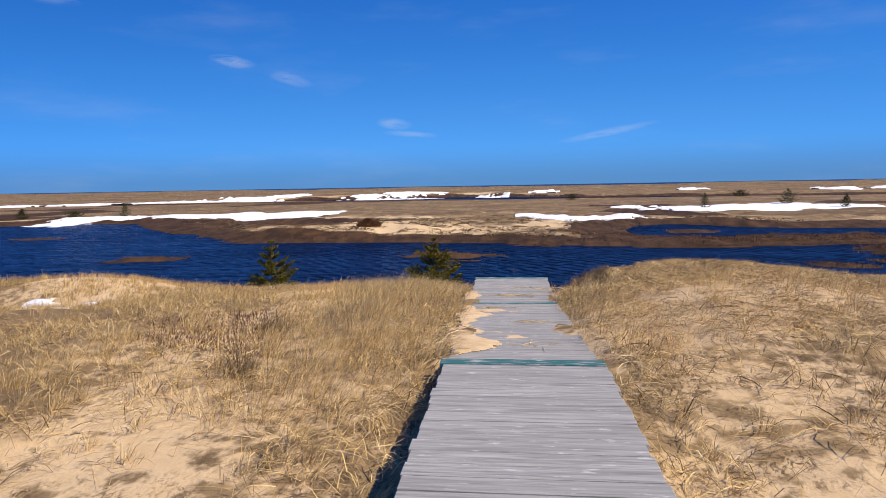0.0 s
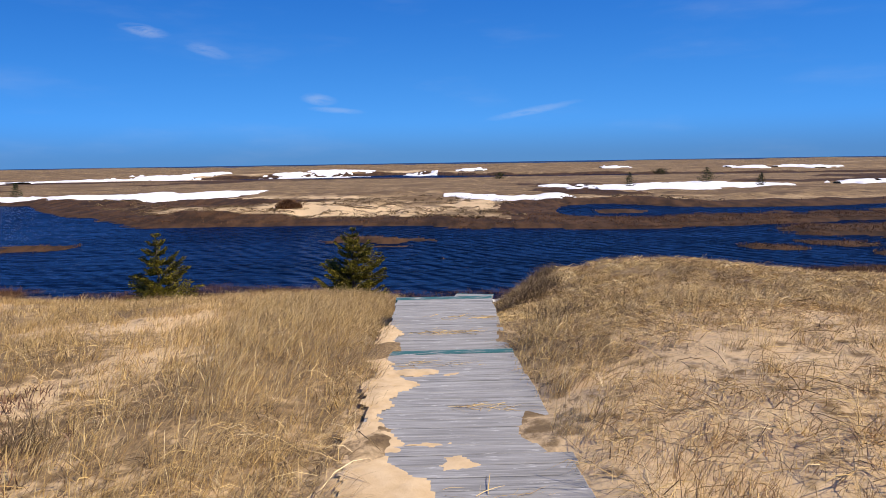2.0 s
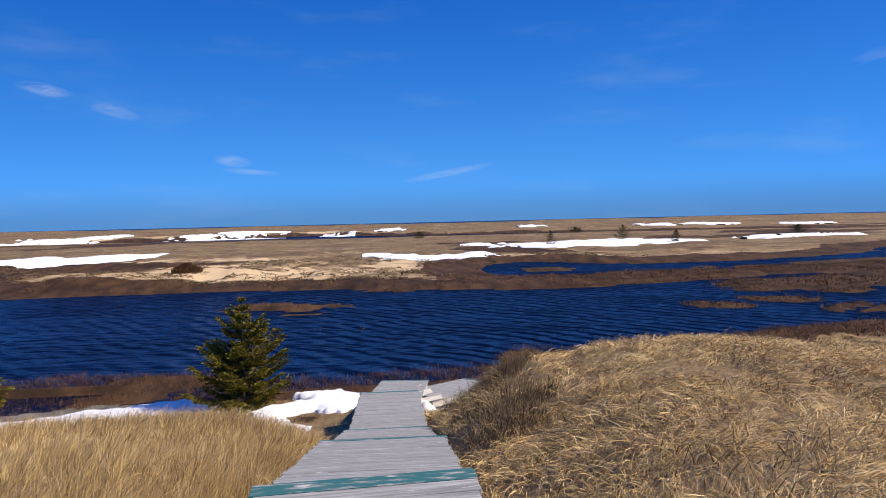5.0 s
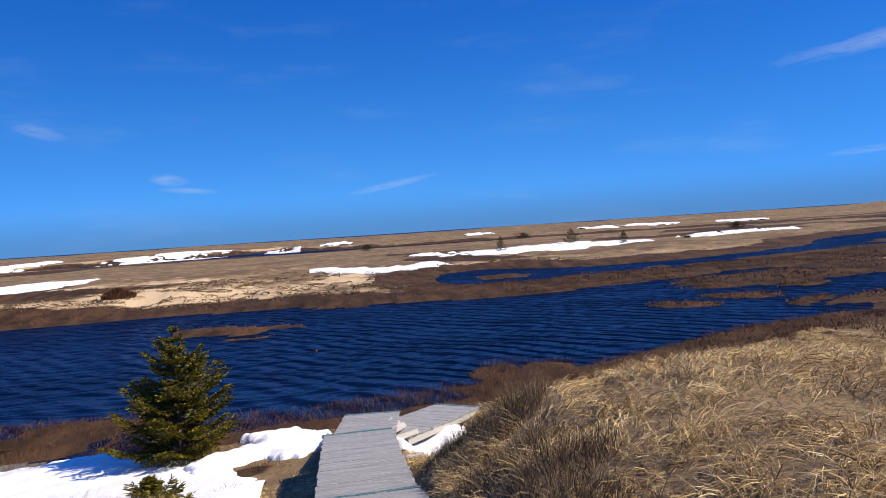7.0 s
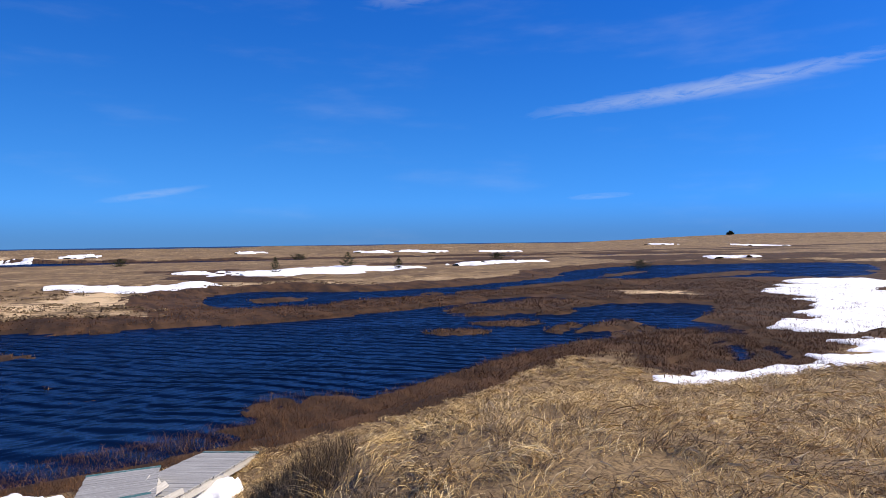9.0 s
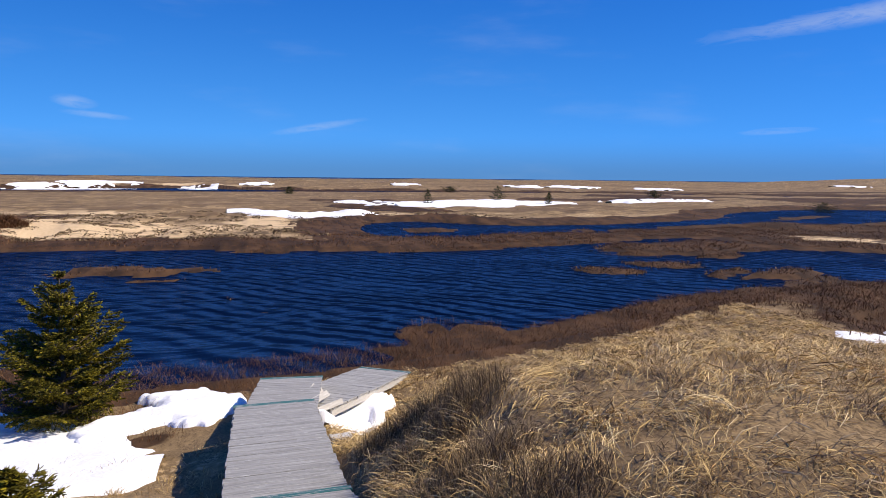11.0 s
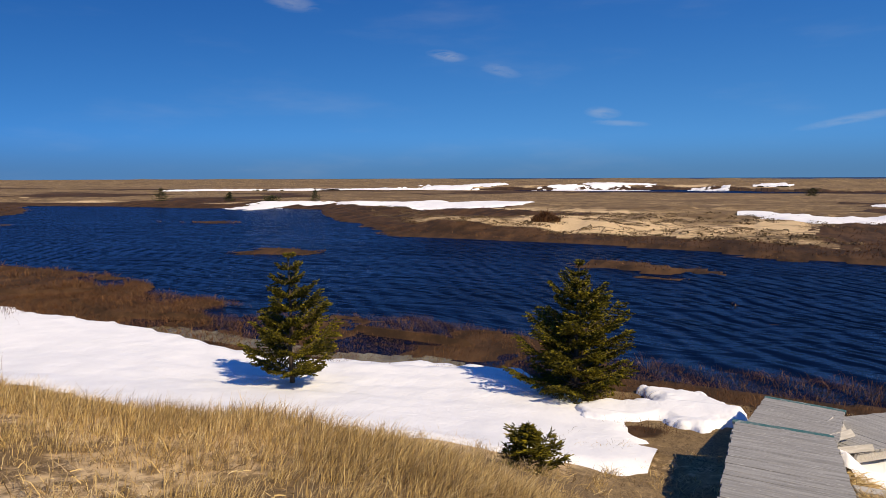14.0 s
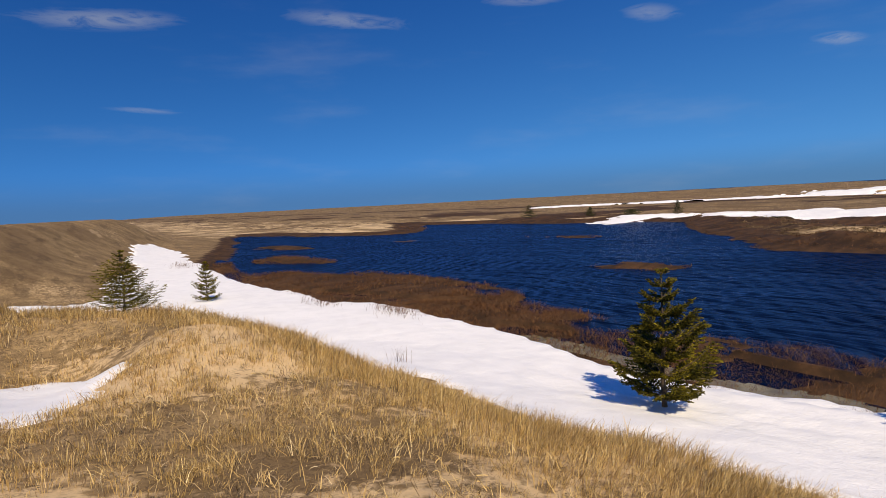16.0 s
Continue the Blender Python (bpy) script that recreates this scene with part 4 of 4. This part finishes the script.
def dark_shrubs():
    """Low dark bushes; on the mound's shaded side their colour also deepens the shade."""
    rs = np.random.RandomState(55)
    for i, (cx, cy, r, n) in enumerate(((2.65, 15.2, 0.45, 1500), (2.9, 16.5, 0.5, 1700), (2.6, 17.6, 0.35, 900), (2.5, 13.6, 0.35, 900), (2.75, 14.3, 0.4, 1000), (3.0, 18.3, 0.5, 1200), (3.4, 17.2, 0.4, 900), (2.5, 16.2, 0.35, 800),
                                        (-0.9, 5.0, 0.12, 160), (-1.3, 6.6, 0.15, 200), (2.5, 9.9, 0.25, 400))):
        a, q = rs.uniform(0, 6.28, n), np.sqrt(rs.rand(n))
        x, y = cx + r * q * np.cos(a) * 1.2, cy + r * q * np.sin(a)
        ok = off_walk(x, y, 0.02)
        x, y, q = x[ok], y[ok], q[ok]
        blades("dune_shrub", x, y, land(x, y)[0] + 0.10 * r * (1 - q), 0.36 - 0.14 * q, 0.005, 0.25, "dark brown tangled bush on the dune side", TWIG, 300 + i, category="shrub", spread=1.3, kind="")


def on_dune(x, y, nb, shore):
    return (nb > -5.5) | ((x > 2.6) & (shore < -1.2) & (y < 31) & (x < 20))


def standing_grass():
    """Marram in tufts: tall beside the boards and on the brow, short and open on the sand."""
    x, y, rs = scatter(34000, -20, 22, 0.5, 29, 11, 2.0)
    z, g, m, shore, nb = land(x, y)
    clump = smooth(rough_noise(x, y, 0.9, 160), -0.06, 0.20)
    beside = np.exp(-((x + 0.25 + 0.10 * np.clip(y - 6, 0, 9)) / (0.75 + 0.10 * np.clip(y - 4, 0, 9))) ** 2) * smooth(y, 2.8, 4.6) * smooth(-y, -15.5, -13)
    edge = np.exp(-((x - 2.25) / 0.42) ** 2) * smooth(y, 4.6, 6.4) * smooth(-y, -11.5, -9.5)
    brow = np.exp(-((nb - 0.2) / 1.0) ** 2) * (x < 1.0)
    crest = np.exp(-((x - 4.4) / 2.6) ** 2 - ((y - 9.2) / 1.5) ** 2)
    matted = smooth(x, 2.4, 3.4) * smooth(y, 10.0, 12.0)
    dense = np.clip(np.maximum.reduce([beside, edge, 0.8 * brow, 0.85 * crest]), 0, 1)
    low = smooth(-x, 1.2, 2.4) * smooth(-y, -11, -9)
    chance = (0.05 + (0.62 + 0.3 * low) * np.maximum(clump, 0.55 * low) * smooth(g, 0.1, 0.6)) * (1 - dense) + 0.95 * dense
    ok = on_dune(x, y, nb, shore) & off_walk(x, y, 0.0) & (rs.rand(len(x)) < chance * (1 - 0.78 * matted)) & off_snow(x, y)
    ok &= ~((x > -1.5) & (x < 3.5) & (y > 16.5) & (rs.rand(len(x)) < 0.6))
    x, y, dense = x[ok], y[ok], dense[ok]
    k = 42
    r = rs.gamma(1.5, 0.055, len(x) * k) * np.repeat(0.8 + 0.7 * dense, k)
    t = rs.uniform(0, 6.283, len(x) * k)
    big = np.repeat(rs.uniform(0.55, 1.25, len(x)) * (0.62 + 0.55 * dense), k)
    bx, by = np.repeat(x, k) + r * np.cos(t), np.repeat(y, k) + r * np.sin(t)
    ok = off_walk(bx, by, -0.08)
    bx, by, big, t = bx[ok], by[ok], big[ok], t[ok]
    z, d = land(bx, by)[0], np.hypot(bx - 1.2, by - 8)
    east = smooth(bx, 1.5, 3.0)
    lean = 0.70 - 0.25 * east + rs.uniform(-0.35, 0.45, len(bx))
    west = smooth(-bx, 2.0, 4.0) * smooth(by, 9.0, 11.0) * smooth(-by, -15.2, -14.0)
    old = rs.rand(len(bx)) < 0.22
    for sel, mat, seed in ((~old, STRAW, 5), (old, LITTER, 6)):
        blades("dune_grass", bx[sel], by[sel], z[sel], (0.27 * big * (1 - 0.2 * east) * (1 - 0.35 * west))[sel], (0.0023 + 0.00026 * d)[sel], lean[sel], "dry golden marram grass bending in the wind", mat, seed,
               spread=0.75, heading=t[sel] + np.random.RandomState(seed).normal(0, 0.5, sel.sum()))


def lying_straw():
    """Long bleached stalks and dark twigs thrown over the sand in heaps."""
    x, y, rs = scatter(60000, -15, 16, 0.5, 17, 14, 2.0)
    z, g, m, shore, nb = land(x, y)
    heap = smooth(rough_noise(x, y, 1.1, 172) + 0.40 * np.exp(-((x - 4.5) / 3.0) ** 2) * smooth(y, 3, 6), -0.16, 0.20)
    ok = (nb > -3.0) & off_walk(x, y, 0.03) & (rs.rand(len(x)) < 0.03 + 0.75 * heap) & off_snow(x, y) & ~((x > 2.6) & (y > 10.5)) & ~((x < 0.3) & (y > 9.3) & (rs.rand(len(x)) < 0.75))
    x, y = x[ok], y[ok]
    k = 8
    aim = np.repeat(rs.uniform(0, 6.283, len(x)), k) + rs.normal(0, 0.7, len(x) * k)
    x, y = np.repeat(x, k) + rs.normal(0, 0.07, len(x) * k), np.repeat(y, k) + rs.normal(0, 0.07, len(x) * k)
    ok = off_walk(x, y, 0.0)
    x, y, aim = x[ok], y[ok], aim[ok]
    z = land(x, y)[0] + 0.01 + 0.05 * rs.rand(len(x))
    west = smooth(-x, 0.9, 1.8)
    fine = (1 - 0.5 * smooth(y, 8, 10)) * (1 - 0.4 * west)
    size, rise = rs.uniform(0.12, 0.38, len(x)) * fine, rs.uniform(0.01, 0.10, len(x)) * fine
    wide = 0.0023 + 0.00018 * np.hypot(x - 1.2, y - 6)
    old = rs.rand(len(x)) < 0.45 + 0.2 * west
    for sel, mat, nm, lab, seed in ((~old, STRAW, "lying_straw", "bleached straw stalks lying on dune sand", 21), (old, LITTER, "dead_stalks", "dark dead stalks lying on dune sand", 22)):
        arched(nm, x[sel], y[sel], z[sel], size[sel], rise[sel], aim[sel], wide[sel], lab, mat, seed)


def matted_grass():
    """Wind-combed mats of old grass over the eastern mound."""
    rs = np.random.RandomState(15)
    n = 5200
    x, y = 2.2 + 17 * rs.rand(n) ** 1.4, 9.0 + 22 * rs.rand(n) ** 1.3
    z, g, m, shore, nb = land(x, y)
    ok = on_dune(x, y, nb, shore) & off_walk(x, y, 0.15) & (rs.rand(n) < smooth(x + 0.5 * (y - 9), 2.8, 4.0)) & off_snow(x, y)
    x, y = x[ok], y[ok]
    k = 36
    swirl = 0.2 + 5.5 * rough_noise(x, y, 1.4, 181, 2) + rs.normal(0, 0.9, len(x))
    tone = np.repeat(rs.rand(len(x)) + 0.8 * rough_noise(x, y, 0.8, 183), k)
    grow = np.repeat(rs.uniform(0.6, 1.3, len(x)), k)
    r, t = 0.20 * np.sqrt(rs.rand(len(x) * k)), rs.uniform(0, 6.283, len(x) * k)
    aim = np.repeat(swirl, k) + rs.normal(0, 0.62, len(t))
    x, y = np.repeat(x, k) + r * np.cos(t), np.repeat(y, k) + r * np.sin(t)
    ok = off_walk(x, y, 0.05)
    x, y, aim, tone, grow, r = x[ok], y[ok], aim[ok], tone[ok], grow[ok], r[ok]
    z = land(x, y)[0]
    wide = 0.0026 + 0.00036 * np.hypot(x - 1.2, y - 10)
    # more dark blades on the west flank put its shade into the colour
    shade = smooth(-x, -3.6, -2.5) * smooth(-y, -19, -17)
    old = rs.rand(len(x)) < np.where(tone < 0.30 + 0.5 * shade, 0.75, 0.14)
    for sel, mat, nm, lab, seed in ((~old, STRAW, "matted_grass", "pale wind-combed grass mats over the mound", 23), (old, LITTER, "old_grass", "dull brown old grass under the mats and on the shaded flank", 24)):
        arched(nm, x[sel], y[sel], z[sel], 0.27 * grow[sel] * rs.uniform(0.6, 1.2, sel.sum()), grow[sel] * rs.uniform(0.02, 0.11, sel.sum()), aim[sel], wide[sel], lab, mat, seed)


def litter():
    """Short tangles of dead grass between the tufts."""
    x, y, rs = scatter(19000, -17, 21, 0.5, 29, 12, 2.0)
    z, g, m, shore, nb = land(x, y)
    cover = smooth(0.55 * g + 0.24 + 0.12 * smooth(-x, 1.2, 2.5) + 1.3 * rough_noise(x, y, 0.9, 150), 0.36, 0.66)
    ok = on_dune(x, y, nb, shore) & off_walk(x, y, 0.12) & (rs.rand(len(x)) < 0.03 + 0.80 * cover) & off_snow(x, y)
    x, y = x[ok], y[ok]
    k = 24
    dull = np.repeat(rs.rand(len(x)) < 0.5, k)
    sigma = np.repeat(rs.uniform(0.04, 0.15, len(x)), k)
    x, y = np.repeat(x, k) + rs.normal(size=len(x) * k) * sigma, np.repeat(y, k) + rs.normal(size=len(y) * k) * sigma
    ok = off_walk(x, y, 0.0)
    x, y, dull = x[ok], y[ok], dull[ok]
    z = land(x, y)[0] + 0.01 + 0.06 * rs.rand(len(x)) ** 2
    dark = rs.rand(len(x)) < np.where(dull, 0.85, 0.15)
    for sel, mat, nm, lab, seed in ((dark, LITTER, "grass_litter", "dull brown dead grass and twigs on sand", 16), (~dark, STRAW, "flattened_grass", "flattened pale straw-coloured grass", 17)):
        blades(nm, x[sel], y[sel], z[sel], np.random.RandomState(seed).uniform(0.07, 0.26, sel.sum()), 0.0058, 0.25, lab, mat, seed, spread=2.6)


def crest_grass():
    """Fine short grass over the western crest, longer along its brow."""
    rs = np.random.RandomState(19)
    n = 12000
    x, y = 0.4 - 14.5 * rs.rand(n) ** 1.25, rs.uniform(9.4, 16.2, n)
    z, g, m, shore, nb = land(x, y)
    brow = np.exp(-((nb - 0.1) / 0.9) ** 2)
    patch = smooth(rough_noise(x, y, 1.0, 191), -0.14, 0.16)
    ok = (nb > -2.5) & off_walk(x, y, 0.1) & off_snow(x, y, 0.05) & (rs.rand(n) < 0.10 + 0.55 * patch + 0.5 * brow)
    x, y, brow = x[ok], y[ok], brow[ok]
    k = 17
    t = rs.uniform(0, 6.283, len(x) * k)
    r = rs.gamma(1.4, 0.035, len(x) * k)
    size = np.repeat(rs.uniform(0.06, 0.17, len(x)) + 0.13 * brow, k)
    x, y = np.repeat(x, k) + r * np.cos(t), np.repeat(y, k) + r * np.sin(t)
    z, d = land(x, y)[0], np.hypot(x - 0.6, y - 11.3)
    old = rs.rand(len(x)) < 0.36
    for sel, mat, seed in ((~old, STRAW, 25), (old, LITTER, 26)):
        blades("crest_grass", x[sel], y[sel], z[sel], size[sel], (0.0020 + 0.00038 * d)[sel], 0.45, "short dry grass on the sandy dune crest", mat, seed, spread=0.7, heading=t[sel])


def heath_patch():
    """Low reddish heath west of the boards."""
    rs = np.random.RandomState(27)
    n = 9000
    x, y = rs.uniform(-4.2, -0.9, n), rs.uniform(5.0, 8.6, n)
    w = np.exp(-((x + 2.0 + 0.35 * (y - 6.6)) / 0.9) ** 2 - ((y - 6.7) / 1.1) ** 2) + 0.9 * rough_noise(x, y, 0.8, 195)
    ok = rs.rand(n) < smooth(w, 0.25, 0.75)
    x, y = x[ok], y[ok]
    blades("heath", x, y, land(x, y)[0] + 0.01, np.full(len(x), 0.085), 0.010, 0.1, "low reddish brown heath on the dune", HEATH, 28, category="heath", spread=1.5)


def far_hummocks():
    """Dark grass hummocks scattered over the sandy far bank."""
    rs = np.random.RandomState(29)
    n = 1700
    x, y = rs.uniform(-48, 40, n), 56 + 34 * rs.rand(n) ** 1.4
    z, g, m, shore, nb = land(x, y)
    ok = (shore < -4.0) & (rough_noise(x, y, 9, 197) > -0.12) & (np.abs(x) < 0.85 * y)
    x, y = x[ok], y[ok]
    k = 26
    wide = np.repeat(rs.uniform(0.25, 1.0, len(x)), k)
    q, a = np.sqrt(rs.rand(len(x) * k)), rs.uniform(0, 6.283, len(x) * k)
    cx, cy = np.repeat(x, k) + wide * q * np.cos(a), np.repeat(y, k) + 0.7 * wide * q * np.sin(a)
    z = land(cx, cy)[0] + 0.16 * (1 - q)
    blades("far_hummocks", cx, cy, z, np.full(len(cx), 0.17), 0.11, 0.3, "dark grass hummocks on the far sandy bank", TWIG, 30, spread=3.0)


def build_grass():
    crest_grass()
    heath_patch()
    far_hummocks()
    standing_grass()
    lying_straw()
    matted_grass()
    litter()
    dune_details()
    dark_shrubs()
    # brown shrubs and reeds round the water
    rs = np.random.RandomState(31)
    sets = [(140000, -26, 34, 22, 33, 0.26, 0.0075), (60000, -62, -12, 20, 40, 0.24, 0.022), (62000, 14, 70, 24, 62, 0.20, 0.035), (60000, -60, 50, 36, 64, 0.16, 0.04), (20000, -110, 130, 60, 100, 0.2, 0.07)]
    for i, (count, x0, x1, y0, y1, tall, width) in enumerate(sets):
        x, y = rs.uniform(x0, x1, count), rs.uniform(y0, y1, count)
        z, g, m, shore, nb = land(x, y)
        clump = rough_noise(x, y, 1.3, 100)
        ok = (z > WATER_Z - (0.03 if y1 < 41 else 0.0)) & (rs.rand(count) < smooth(m + (0.32 if i == 0 else 0.5) * clump, 0.25, 0.65)) & off_walk(x, y, 0.15) & off_snow(x, y, 0.0)
        x, y, z, c = x[ok], y[ok], z[ok], clump[ok]
        blades("marsh_shrubs", x, y, np.maximum(z, WATER_Z - 0.02), tall * np.clip(0.95 + 1.2 * c, 0.55, 1.5), width, 0.35, "rusty brown low marsh shrubs at the water", REED, 40 + i, category="shrubs", spread=2.2)


build_grass()


# ---- thin ice between the snow and the shrubs ----
def thin_ice(outline, seed):
    m, n = material("tan_ice")
    p = n.add("ShaderNodeNewGeometry").outputs["Position"]
    col = n.mix(n.ramp(n.noise(p, 1.2, 5), 0.35, 0.7), (0.16, 0.13, 0.055), (0.28, 0.24, 0.12))
    finish(m, n, col, 0.25, n.bump(n.noise(p, 3.0, 4), 0.2, 0.05))
    xs, ys = np.arange(outline[:, 0].min() - 0.2, outline[:, 0].max() + 0.2, 0.15), np.arange(outline[:, 1].min() - 0.2, outline[:, 1].max() + 0.2, 0.15)
    X, Y = np.meshgrid(xs, ys)
    x, y = X.ravel(), Y.ravel()
    s = signed(x, y, outline) + 0.3 * rough_noise(x, y, 1.2, seed)
    faces = grid_faces(len(xs), len(ys))
    faces = faces[(s[faces] > 0).all(1)]
    used, inverse = np.unique(faces, return_inverse=True)
    ob = mesh_object("ice_sheet", np.stack([x, y, WATER_Z + 0.012 + 0.004 * rough_noise(x, y, 0.8, seed)], 1)[used], inverse.reshape(-1, 4), m, True)
    tagged(ob, "thin tan ice beside the snow edge", "ice", kind="stuff")


thin_ice(loop([(-16.5, 24.3), (-12.5, 24.2), (-10.2, 24.4), (-10.4, 25.2), (-13.5, 25.4), (-16, 25.2)]), 3)
thin_ice(loop([(-9.5, 24.3), (-6.8, 24.4), (-5.0, 25.0), (-5.4, 25.8), (-8.0, 25.6), (-9.6, 25.0)]), 5)
